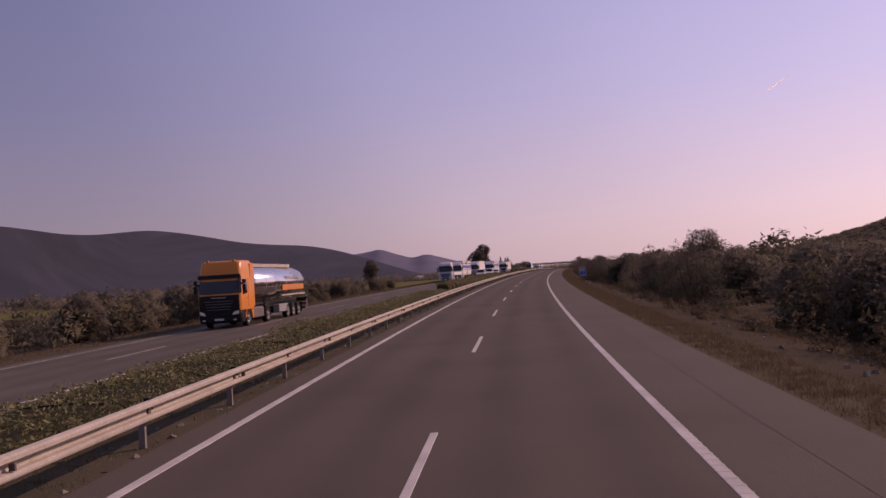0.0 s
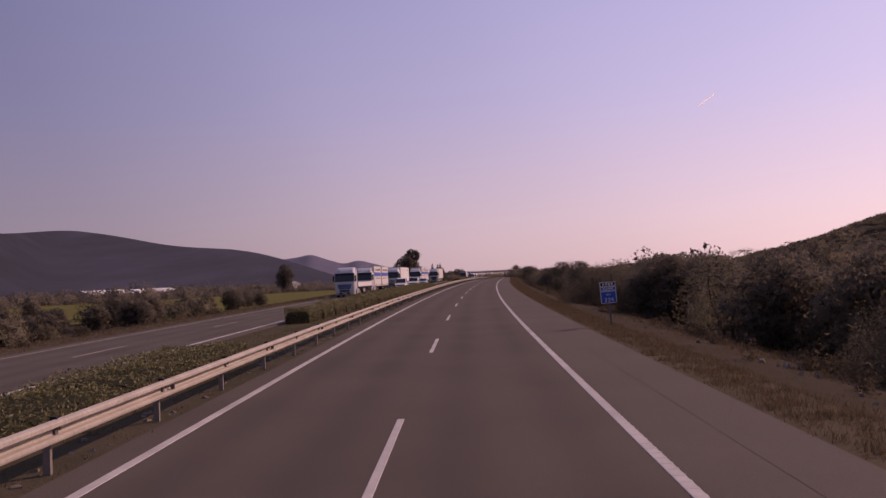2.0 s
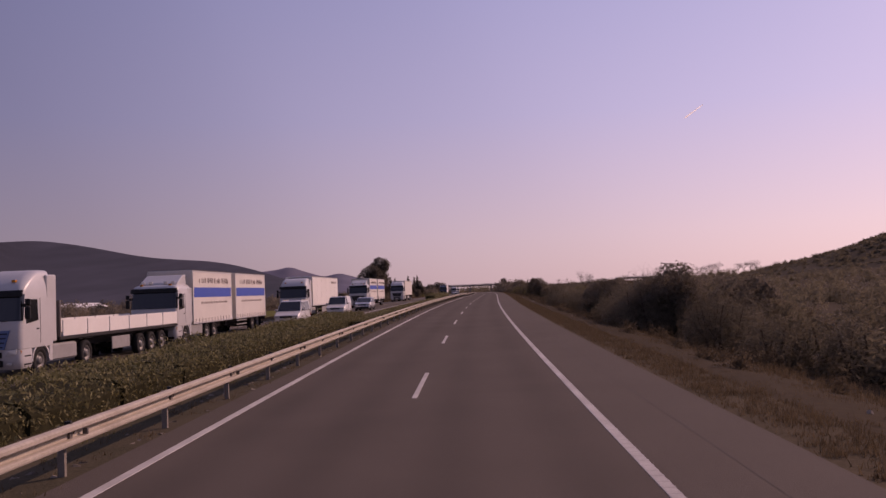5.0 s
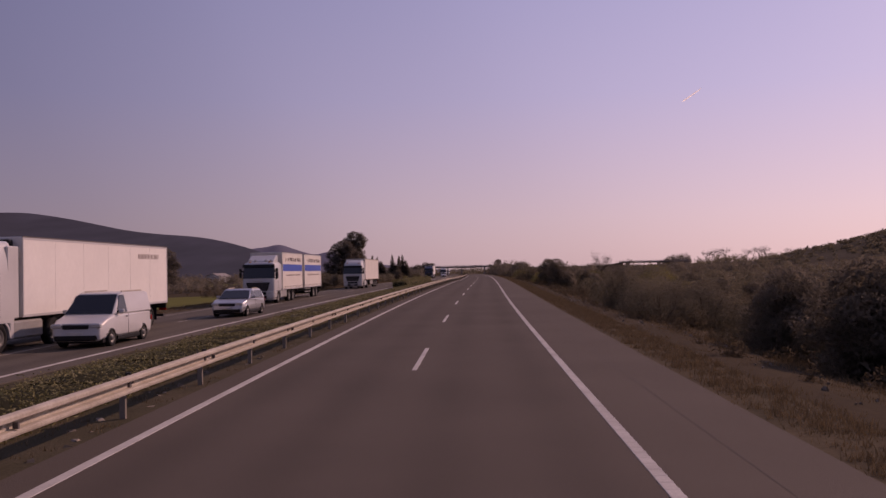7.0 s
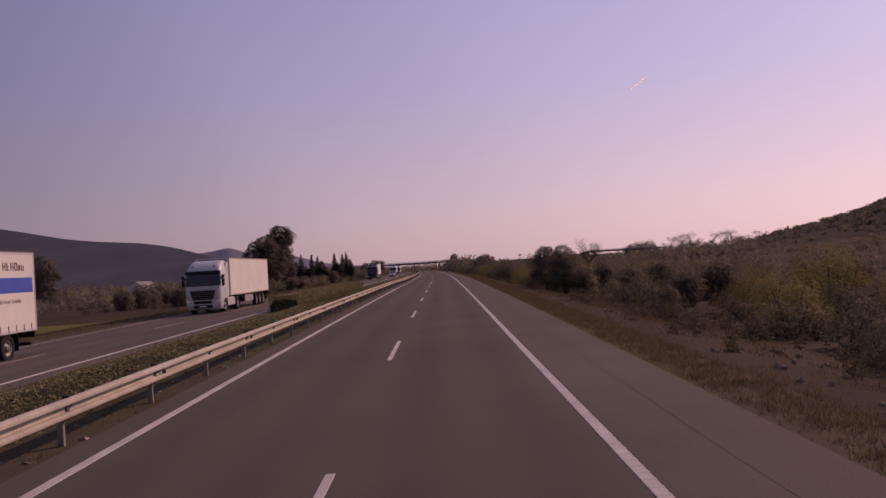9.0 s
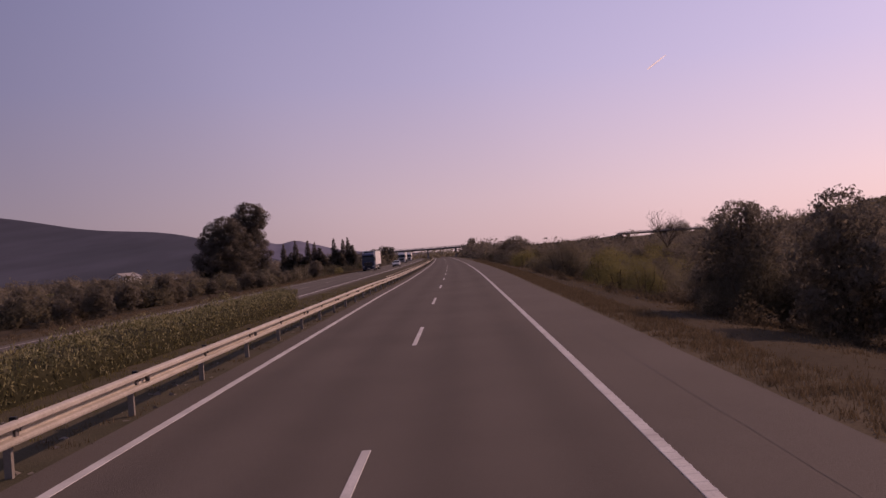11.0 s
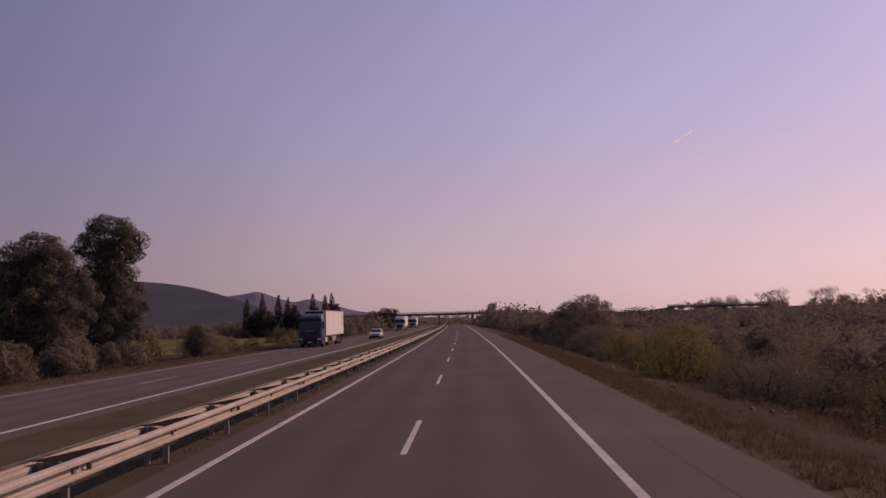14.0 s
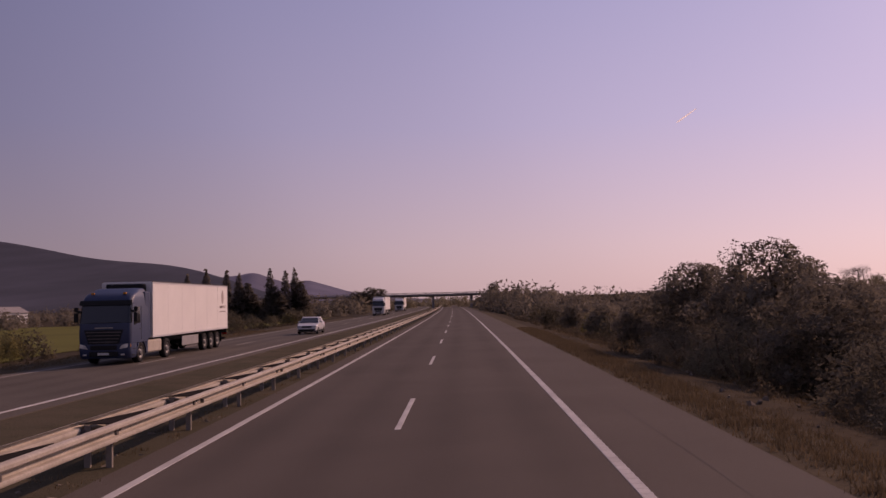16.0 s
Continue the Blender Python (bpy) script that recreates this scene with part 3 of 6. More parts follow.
def massed_kind(name, seed, height, outline, leaf_mat, lobe, n, leaf, cover, trunk_r):
    """A tree of rounded leaf masses round a stem; outline: (share of the height, half width in metres)."""
    rng = np.random.default_rng(seed)
    fs, ws = zip(*outline)
    half = lambda f: float(np.interp(f, fs, ws))
    lobes = [(0, 0, g * height, half(g) * 0.66, height * 0.09) for g in np.arange(0.1, 0.93, 0.09)]
    inside = len(lobes)
    for i in range(n):
        f = 0.06 + 0.92 * (i + rng.uniform(0.2, 0.8)) / n
        ang = i * 2.4 + rng.uniform(-0.5, 0.5)
        r = min(lobe * rng.uniform(0.65, 1.2), half(f) * 0.85)
        out = max(0.0, half(f) - r) * rng.uniform(0.85, 1.08)
        lobes.append((out * math.cos(ang), out * math.sin(ang), min(f * height, height - r * 0.75), r, r * 0.8))
    bm, boughs = bmesh.new(), bmesh.new()
    pts = bent_limb(bm, rng, (0, 0, -0.3), (0, 0, height * 0.85), trunk_r, trunk_r * 0.25, 4, 0.06)
    for c in lobes[inside::2]:
        bent_limb(boughs, rng, pts[min(4, 1 + int(3 * c[2] / height))], c[:3], trunk_r * 0.3, trunk_r * 0.08, 2, 0.12, 4)
    wood = [("trunk", wood_mesh("trunk", bm), False), ("branch", wood_mesh("branch", boughs), True)]
    return name, wood, foliage(rng, "crown", lobes, leaf, cover, leaf_mat)


def plant(kind, m, label, category, scale=(1, 1, 1), group=""):
    name, wood, crown = kind
    root = tagged(new(name), label, category, group)
    root.matrix_world = m @ Matrix.Diagonal((*scale, 1))
    for nm, me, many in wood + [("crown", crown, False)]:
        ob = new(nm, me)
        ob.parent = root
        if many:
            ob["kind"] = "stuff"
    return root


SCRUB = [bush_kind("shrub", 11 + i, 3.0, 4.0 + 0.4 * i, LEAF_SCRUB if i % 3 else LEAF_OLIVE, 0.033, 0.27, 0.07) for i in range(5)]
OAK_OUTLINE = ((0, 0.9), (0.1, 1.7), (0.25, 2.4), (0.45, 2.7), (0.62, 2.6), (0.78, 2.1), (0.9, 1.4), (1.0, 0.5))
OAK = [massed_kind("oak", 31 + i, 5.0, OAK_OUTLINE, LEAF_OAK, 0.85, 20, 0.066, 0.28, 0.16) for i in range(3)]
OLIVE = [bush_kind("olive_tree", 41 + i, 4.0, 4.5, LEAF_OLIVE, 0.068, 0.36, 0.15, 2) for i in range(2)]
GREENER = [bush_kind("broom_shrub", 51 + i, 2.6, 3.4, LEAF_BRIGHT, 0.036, 0.27, 0.05) for i in range(2)]
SCRUB_FAR = [bush_kind("shrub", 111 + i, 3.0, 4.2, LEAF_OLIVE if i == 1 else LEAF_SCRUB, 0.10, 0.29, 0.07, 3) for i in range(4)]
OAK_FAR = [massed_kind("oak", 131 + i, 5.0, OAK_OUTLINE, LEAF_OAK, 0.95, 18, 0.115, 0.31, 0.16) for i in range(2)]
SCRUB_FARTHEST = [bush_kind("shrub", 121 + i, 3.0, 4.2, LEAF_SCRUB, 0.155, 0.29, 0.07, 3) for i in range(2)]
FINER = {"shrub": ((0.055, SCRUB), (0.085, SCRUB_FAR), (9.0, SCRUB_FARTHEST)), "oak": ((0.054, OAK), (9.0, OAK_FAR))}


def joined_scrub(plants, label):
    """Plants too far off to tell apart, as one mesh for each leaf."""
    by_leaf = collections.defaultdict(list)
    for me, m in plants:
        by_leaf[me.materials[0].name].append((me, m))
    for _, group in sorted(by_leaf.items()):
        lobes = []
        for me, m in group:
            n = len(me.vertices)
            co, out, order = np.empty(n * 3), np.empty(len(me.loops) * 3), np.empty(len(me.loops), int)
            me.vertices.foreach_get("co", co)
            me.corner_normals.foreach_get("vector", out)
            me.loops.foreach_get("vertex_index", order)
            mat, ways = np.array(m), np.empty((n, 3))
            ways[order] = out.reshape(-1, 3)
            ways = ways @ np.linalg.inv(mat[:3, :3])
            lobes.append((co.reshape(-1, 3) @ mat[:3, :3].T + mat[:3, 3], order.reshape(-1, 3), ways / np.linalg.norm(ways, axis=1)[:, None]))
        me = leaf_mesh("scrub", lobes, group[0][0].materials[0])
        tagged(new("scrub", me), label, "bushes", kind="stuff")


def scatter(s0, s1, u0, u1, n, kinds, h0, h1, label, category, group, seed, avoid=()):
    r = random.Random(seed)
    far = []
    for _ in range(n):
        s, u = r.uniform(s0, s1), r.uniform(u0, u1)
        if any(abs(s - a) < w and abs(u - b) < w for a, b, w in avoid):
            continue
        kind = r.choice(kinds)
        for size, same in FINER.get(kind[0], ()):
            if leaf_size(s, u) < size:
                kind = kind if kind in same else r.choice(same)
                break
        base = {"shrub": 3.0, "oak": 5.0, "olive_tree": 4.0, "broom_shrub": 2.6}[kind[0]]
        h = r.uniform(h0, h1) / base
        w = h * r.uniform(0.85, 1.35)
        m, size = road_pose(s, u, ground_up(s, u) - 0.05, r.uniform(0, 360)), (w, w * r.uniform(0.9, 1.1), h)
        if u > 18 or u < -27 or s > 452:
            far.append((kind[2], m @ Matrix.Diagonal((*size, 1))))
        else:
            plant(kind, m, label, category, size, group)
    if far:
        joined_scrub(far, label.replace("shrub", "shrubs"))


# ---- green field and far woods ----
def patch(name, s0, s1, u0, u1, mat, label, lift=0.05):
    ss, us = [x for x in GROUND_S if s0 <= x <= s1], [x for x in GROUND_U if u0 <= x <= u1]
    verts, faces = [], []
    for s in ss:
        for u in us:
            verts.append(road_at(s, u, ground_up(s, u) + lift))
    k = len(us)
    for i in range(len(ss) - 1):
        for j in range(k - 1):
            a = i * k + j
            faces.append((a, a + 1, a + 1 + k, a + k))
    return tagged(new(name, raw_mesh(name, verts, faces, mat, True)), label, "field", kind="structure")


patch("field", 465, 640, -140, -32, FIELD, "dull green grassy plain beside the motorway")
patch("field", 140, 310, -140, -22.5, FIELD, "flat green grass field beside the motorway")


def far_woods(name, regions, mat, label, seed, cover=0.27):
    rng = np.random.default_rng(seed)
    lobes = []
    for s0, s1, u0, u1, n, h0, h1 in regions:
        for _ in range(n):
            s, u, h = rng.uniform(s0, s1), rng.uniform(u0, u1), rng.uniform(h0, h1)
            b = road_at(s, u, ground_up(s, u))
            w = h * rng.uniform(0.45, 0.8)
            lobes.append(leafy_lobe(rng, (b.x, b.y, b.z), (w * rng.uniform(0.8, 1.25), w, h * 0.9), max(0.042, min(leaf_size(s, u), 0.085 * h)), cover, True, 0.28))
    me = leaf_mesh(name, lobes, mat)
    return tagged(new(name, me), label, "trees", kind="stuff")


far_woods("woods", [(280, 900, -230, -100, 330, 3, 6), (640, 1000, -130, -30, 150, 3, 6), (692, 732, -95, -29, 130, 4.6, 7.2), (130, 330, -150, -118, 60, 2, 4), (330, 450, -120, -50, 110, 1.5, 2.6)], LEAF_OAK, "dark band of scrub and orchard trees across the plain", 5)
far_woods("woods", [(520, 1000, 14, 120, 380, 3.6, 6.0), (590, 735, 11, 28, 130, 5.2, 7.4), (520, 590, 11, 20, 40, 3.6, 5.0), (716, 730, 22, 100, 110, 4.8, 7.8)], LEAF_OAK, "dense dark scrub rising towards the bridge", 6)
far_woods("woods", [(150, 520, 60, 170, 420, 1.5, 3), (0, 150, 48, 110, 200, 2.5, 4)], LEAF_SCRUB, "dense dark scrub rising towards the hill", 66)
far_woods("woods", [(880, 1100, 200, 280, 30, 6, 9), (140, 900, 120, 320, 420, 2, 4), (690, 760, 25, 70, 30, 3, 6), (760, 1000, -60, 60, 90, 4, 7)], LEAF_SCRUB, "distant trees along the skyline", 8)
far_woods("woods", [(5, 150, 24, 50, 50, 2.8, 4.8), (5, 212, 13, 24, 50, 1.2, 2.4), (150, 300, 22, 60, 140, 1.6, 3.2), (300, 520, 22, 60, 160, 1.8, 3.4)], LEAF_SCRUB, "thick dark scrub behind the roadside shrubs", 9, 0.22)
far_woods("woods", [(150, 520, 14, 60, 130, 0.7, 1.8), (214, 300, 11.5, 30, 170, 0.7, 1.5), (100, 130, 20, 40, 20, 1, 2), (0, 520, 8.4, 15, 620, 0.3, 0.8), (0, 150, -30, -20.5, 60, 0.4, 0.9), (330, 560, -32, -21.5, 110, 0.3, 0.8), (300, 464, -95, -36, 190, 0.4, 1.2)], LEAF_BROWN, "low brown dry scrub between the shrubs", 10, 0.22)


def hill_scrub(cx, cy, height, spread, n, seed):
    rng = np.random.default_rng(seed)
    lobes = []
    for _ in range(n):
        x, y = cx + rng.normal() * spread * 0.95, cy + rng.normal() * spread * 0.95
        g = math.exp(-((x - cx) ** 2 + (y - cy) ** 2) / (2 * spread * spread))
        z = -1.5 + (height + 3.5) * g + 5 * g * noise.fractal((x * 0.02, y * 0.02, 5.0), 1.0, 2.0, 4)
        w = rng.uniform(1.2, 3.2)
        lobes.append(leafy_lobe(rng, (x, y, z - 0.2), (w, w, w * rng.uniform(0.5, 0.8)), 0.5, 0.30, True, 0.3))
    me = leaf_mesh("hill_scrub", lobes, LEAF_SCRUB)
    return tagged(new("hill_scrub", me), "scattered dark bushes over the dry hillside", "bushes", kind="stuff")


hill_scrub(375, 624, 39.5, 90, 3600, 12)

# ---- trees and shrubs that stand singly ----
AVOID = [(82, 16.4, 3.5), (439, 12.5, 5), (408, 33, 2), (93.5, 7.2, 3.0), (50, 18, 2.5)]
scatter(6, 76, 11.5, 25, 48, SCRUB + OAK, 3.4, 4.9, "dark green shrub on the roadside bank", "shrub", "roadside scrub", 1, AVOID)
scatter(78, 150, 11.5, 19, 36, SCRUB[1:4] + OAK, 2.9, 4.3, "dark green shrub on the roadside bank", "shrub", "roadside scrub", 2, AVOID)
scatter(78, 170, 19, 26, 22, SCRUB + OAK, 4.2, 5.6, "tall dark green shrub on the roadside bank", "shrub", "roadside scrub", 22, AVOID)
scatter(150, 180, 11.5, 24, 20, SCRUB + OLIVE[:1], 2.0, 3.0, "dusty olive green shrub on the roadside bank", "shrub", "roadside scrub", 3, AVOID)
scatter(181, 214, 11.8, 20, 26, SCRUB[1:4] + OAK, 2.9, 3.8, "dark green shrub on the roadside bank", "shrub", "roadside scrub", 23, AVOID)
scatter(214, 300, 13.0, 30, 46, OAK + SCRUB[1:3] + GREENER[:1], 1.6, 2.8, "dusty olive green shrub on the roadside bank", "shrub", "roadside scrub", 14, AVOID)
scatter(300, 395, 11.0, 26, 64, SCRUB + OAK + GREENER[:1], 1.8, 2.9, "dusty olive green shrub on the roadside bank", "shrub", "roadside scrub", 4, AVOID)
scatter(396, 430, 11.0, 22, 34, SCRUB[1:4] + OAK, 2.2, 3.0, "dark green shrub on the roadside bank", "shrub", "roadside scrub", 24, AVOID)
scatter(448, 520, 11.0, 26, 36, OAK + SCRUB[1:2] + GREENER[:1], 2.0, 3.2, "dark green shrub on the roadside bank", "shrub", "roadside scrub", 5, AVOID)
scatter(15, 108, -34, -22.5, 44, OAK + SCRUB[1:3], 2.2, 3.6, "olive green shrub beside the far carriageway", "shrub", "far side scrub", 6)
scatter(100, 158, -46, -24.0, 84, OAK + SCRUB[1:2], 1.6, 2.7, "low olive shrub beside the far carriageway", "shrub", "far side scrub", 7)
scatter(346, 372, -46, -27.5, 26, OAK + SCRUB[1:3], 2.0, 3.2, "olive green shrub on the plain", "shrub", "far side scrub", 8)
scatter(366, 402, -46, -29, 30, OAK + SCRUB[1:3], 2.2, 3.4, "olive green shrub beside the far carriageway", "shrub", "far side scrub", 81)
scatter(402, 436, -40, -25.5, 26, OAK + SCRUB[1:3], 1.8, 3.0, "dark olive shrub beside the far carriageway", "shrub", "far side scrub", 82)
scatter(458, 590, -36, -25, 24, SCRUB + GREENER[:1], 1.6, 3.0, "olive green shrub beside the far carriageway", "shrub", "far side scrub", 9)
scatter(216, 246, 11.6, 18.0, 22, SCRUB + OAK[:1], 2.2, 3.2, "dense dark shrub on the roadside bank", "shrub", "roadside scrub", 25, AVOID)
# single shrubs close to the road
for kind, s, u, h, w, lab in ((OAK[0], 185.5, 13.4, 4.4, 0.9, "tall dark evergreen at the foot of the bank"), (SCRUB[1], 191, 12.2, 3.5, 1.2, "broad dark shrub close to the shoulder"), (SCRUB[2], 197, 12.6, 3.6, 1.2, "broad dark shrub close to the shoulder"), (SCRUB[4], 247, 12.6, 3.2, 1.2, "broad dark shrub on the bank"), (SCRUB[1], 253, 13.4, 2.9, 1.2, "broad dark shrub on the bank"),
                              (SCRUB[0], 238, 10.6, 3.0, 0.8, "dense dark shrub on the verge"), (SCRUB[3], 226, 10.4, 1.9, 1.3, "low rounded dark shrub on the verge"), (OAK[1], 214, 12.2, 3.2, 0.9, "dark upright shrub on the bank"),
                              (GREENER[0], 274, 20.4, 3.5, 1.3, "yellow green broom shrub"), (GREENER[1], 386, 24.4, 2.8, 1.2, "yellow green broom shrub"), (OAK[1], 307.5, 12.2, 4.3, 0.9, "tall dark evergreen close to the shoulder"), (SCRUB[2], 312, 11.0, 2.6, 1.0, "dense dark shrub under the evergreens"), (OAK[2], 313.5, 11.4, 4.3, 0.9, "tall dark evergreen close to the shoulder"),
                              (GREENER[0], 345, 15, 2.9, 1.3, "yellow green broom shrub"), (GREENER[1], 408.5, 31.3, 3.8, 1.4, "yellow green shrub under a bare tree"), (SCRUB[4], 360, 10.6, 3.2, 1.0, "dense dark shrub on the verge"), (OAK[0], 363.5, 12.0, 3.4, 0.9, "dark evergreen close to the shoulder"),
                              (SCRUB[2], 409, 13.5, 3.2, 1.5, "broad dark shrub on the bank"), (GREENER[1], 411, 10.8, 2.6, 0.9, "yellow green broom shrub at the verge"), (SCRUB[0], 427, 11.4, 2.9, 1.2, "broad dark shrub on the bank"), (SCRUB[3], 421, 11.2, 2.7, 1.3, "broad dark shrub on the bank"), (SCRUB[1], 415, 11.6, 2.6, 1.3, "broad dark shrub on the bank"), (GREENER[0], 404, 11.6, 2.7, 1.2, "green leafy shrub at the verge"),
                              (OAK[2], 437, -23.9, 3.2, 1.0, "rounded dark bush beside the far carriageway"), (SCRUB[3], 455, -29, 3.2, 1.2, "rounded dark shrub beside the far carriageway"), (GREENER[1], 268, 15.8, 2.7, 1.15, "yellow green broom shrub"), (GREENER[1], 365, 15.5, 3.6, 1.25, "yellow green broom shrub"), (GREENER[0], 394, 9.9, 2.5, 1.2, "green leafy shrub at the verge"), (GREENER[1], 398, 11.8, 2.9, 1.2, "green leafy shrub at the verge"), (SCRUB[1], 160, -26.5, 2.6, 1.1, "rounded shrub at the field's edge"), (SCRUB[2], 167, -29, 2.3, 1.2, "rounded shrub at the field's edge")):
    base = {"shrub": 3.0, "oak": 5.0, "olive_tree": 4.0, "broom_shrub": 2.6}[kind[0]]
    plant(kind, road_pose(s, u, ground_up(s, u) - 0.05, s * 37), lab, "shrub", (h / base * w, h / base * w, h / base))

plant(OAK[0], road_pose(82.3, 16.4, -0.9), "dark evergreen oak with a rounded crown", "tree", (0.92, 0.95, 1.06))
plant(OAK[1], road_pose(441.0, 13.2, -1.0), "broad dark evergreen oak at the verge", "tree", (1.3, 1.3, 1.08))
plant(OAK[2], road_pose(448.0, 12.4, -1.0, 80), "broad dark evergreen oak at the verge", "tree", (1.2, 1.2, 1.0))
plant(OAK[0], road_pose(434.5, 12.6, -1.0, 30), "broad dark evergreen oak at the verge", "tree", (1.0, 1.0, 0.78))
plant(SCRUB[1], road_pose(437.0, 10.9, -1.0), "dark shrub under the evergreen oaks", "shrub", (1.2, 1.2, 1.0))
plant(SCRUB[3], road_pose(444.0, 10.9, -1.0), "dark shrub under the evergreen oaks", "shrub", (1.0, 1.0, 0.78))

PINE_TALL = massed_kind("pine_tree", 71, 16.9, ((0, 2.4), (0.1, 3.4), (0.22, 4.2), (0.36, 4.7), (0.49, 4.2), (0.58, 3.6), (0.68, 3.4), (0.75, 4.2), (0.83, 4.4), (0.9, 3.6), (0.97, 2.0), (1.0, 1.0)), LEAF_PINE, 1.25, 60, 0.12, 0.40, 0.35)
PINE_ROUND = massed_kind("pine_tree", 72, 13.5, ((0, 2.0), (0.09, 3.2), (0.2, 4.8), (0.33, 6.0), (0.46, 6.5), (0.57, 6.1), (0.72, 5.2), (0.83, 4.1), (0.94, 2.4), (1.0, 0.9)), LEAF_PINE, 1.3, 60, 0.12, 0.40, 0.3)
plant(PINE_TALL, road_pose(453, -39.1, -1.7), "tall dark stone pine with a spreading crown", "tree")
plant(PINE_ROUND, road_pose(440, -40.8, -1.7), "dense dark pine reaching down to the ground", "tree")
BIG_ROUND = massed_kind("carob_tree", 73, 13.0, ((0, 3.8), (0.1, 4.8), (0.3, 5.3), (0.55, 5.2), (0.75, 4.4), (0.9, 2.8), (1.0, 1.2)), LEAF_PINE, 2.0, 14, 0.22, 0.36, 0.4)
plant(BIG_ROUND, road_pose(448, -98.4, -2.2), "large round dark tree alone in the plain", "tree")
CYPRESS = [massed_kind("cypress", 81 + i, 12.0, ((0, 1.0), (0.1, 1.5), (0.3, 1.6), (0.55, 1.35), (0.8, 0.8), (1.0, 0.08)), LEAF_PINE, 0.8, 22, 0.19, 0.62, 0.18) for i in range(3)]
rc = random.Random(31)
for u0, u1, n, tall in ((-59, -45, 11, (0, 3, 6, 8)), (-42, -33.5, 8, (1, 4, 5))):
    for i in range(n):
        u = u0 + (u1 - u0) * i / (n - 1) + rc.uniform(-0.4, 0.4)
        h = rc.uniform(11.5, 13.2) if i in tall else rc.uniform(6.5, 9.5)
        plant(CYPRESS[i % 3], road_pose(598 + rc.uniform(-3, 3), u, -1.6, 50 * i), "slim dark cypress in a row beside the motorway", "cypress", (1.1, 1.1, h / 12.0) if i in tall else (1.75, 1.75, h / 12.0), "cypress group")
for i in range(15):
    plant(SCRUB_FAR[i % 4], road_pose(594 + rc.uniform(-3, 3), -61 + 2.0 * i + rc.uniform(-0.6, 0.6), -1.8, 77 * i), "dark bush at the foot of the cypresses", "shrub", (1.1, 1.1, rc.uniform(0.8, 1.35)), "cypress group")
PINE_FAR = massed_kind("pine_tree", 74, 14.0, ((0, 1.0), (0.2, 2.5), (0.45, 5.0), (0.7, 6.0), (0.9, 4.5), (1.0, 1.5)), LEAF_PINE, 2.4, 10, 0.34, 0.36, 0.3)
for s, u, h in [(715, -30, 9.6), (721, -27, 9.2), (717, -35, 8.4), (750, 17, 11)]:
    plant(PINE_FAR, road_pose(s, u, -1.5, s), "dark pine near the road bridge", "tree", (0.62, 0.62, h / 14.0))


# ---- bare trees ----
def bare_kind(seed, height):
    rng = np.random.default_rng(seed)
    bm = bmesh.new()

    def grow(p, d, length, r, level):
        q = p + d * length
        limb(bm, p, q, r, r * 0.7, 5 if level < 2 else 3)
        if level >= 5:
            return
        for i in range((6, 4, 3, 3, 2)[level]):
            way = Vector((math.cos(i * 2.4 + level), math.sin(i * 2.4 + level), 0)) * (0.85 if level == 0 else 0.6)
            nd = (d + way + Vector(rng.normal(size=3)) * 0.22 + Vector((0, 0, 0.12))).normalized()
            grow(p.lerp(q, rng.uniform(0.55, 1.0)), nd, length * (0.75 if level == 0 else rng.uniform(0.6, 0.85)), max(0.009, r * 0.48), level + 1)

    grow(Vector((0, 0, -0.3)), Vector((0, 0, 1)), height * 0.36, height * 0.018, 0)
    f = height / max(v.co.z for v in bm.verts)
    for v in bm.verts:
        v.co.z *= f
    me = bpy.data.meshes.new("bough")
    bm.to_mesh(me)
    bm.free()
    me.materials.append(BARK)
    return me


BARE = [bare_kind(90 + i, 7.0) for i in range(3)]


def bare_tree(s, u, h, i, label, up=None, slim=1.0):
    root = tagged(new("bare_tree"), label, "tree")
    root.matrix_world = road_pose(s, u, ground_up(s, u) if up is None else up, 70 * i) @ Matrix.Diagonal((h / 7.0 * slim, h / 7.0 * slim, h / 7.0, 1))
    ob = new("branch", BARE[i % 3])
    ob.parent, ob["kind"] = root, "stuff"


bare_tree(407.5, 32.3, 8.2, 0, "leafless tree with fine twigs above the scrub", slim=0.72)
bare_tree(196, 14.6, 4.9, 2, "leafless tree with fine twigs above the scrub")
for i in range(9):
    bare_tree(925 + 11 * (i % 4), 205 + 9 * i, 9.5 + (i * 5) % 4 * 0.9, i, "leafless tree in a row on the skyline", ground_up(925, 205 + 9 * i) + 1.5)
for i, (s, u) in enumerate(((935, 190), (990, 196))):
    plant(OLIVE[i], road_pose(s, u, 4.8, 40 * i), "round pale tree beside a row of bare trees", "tree", (3.0, 3.0, 2.5))

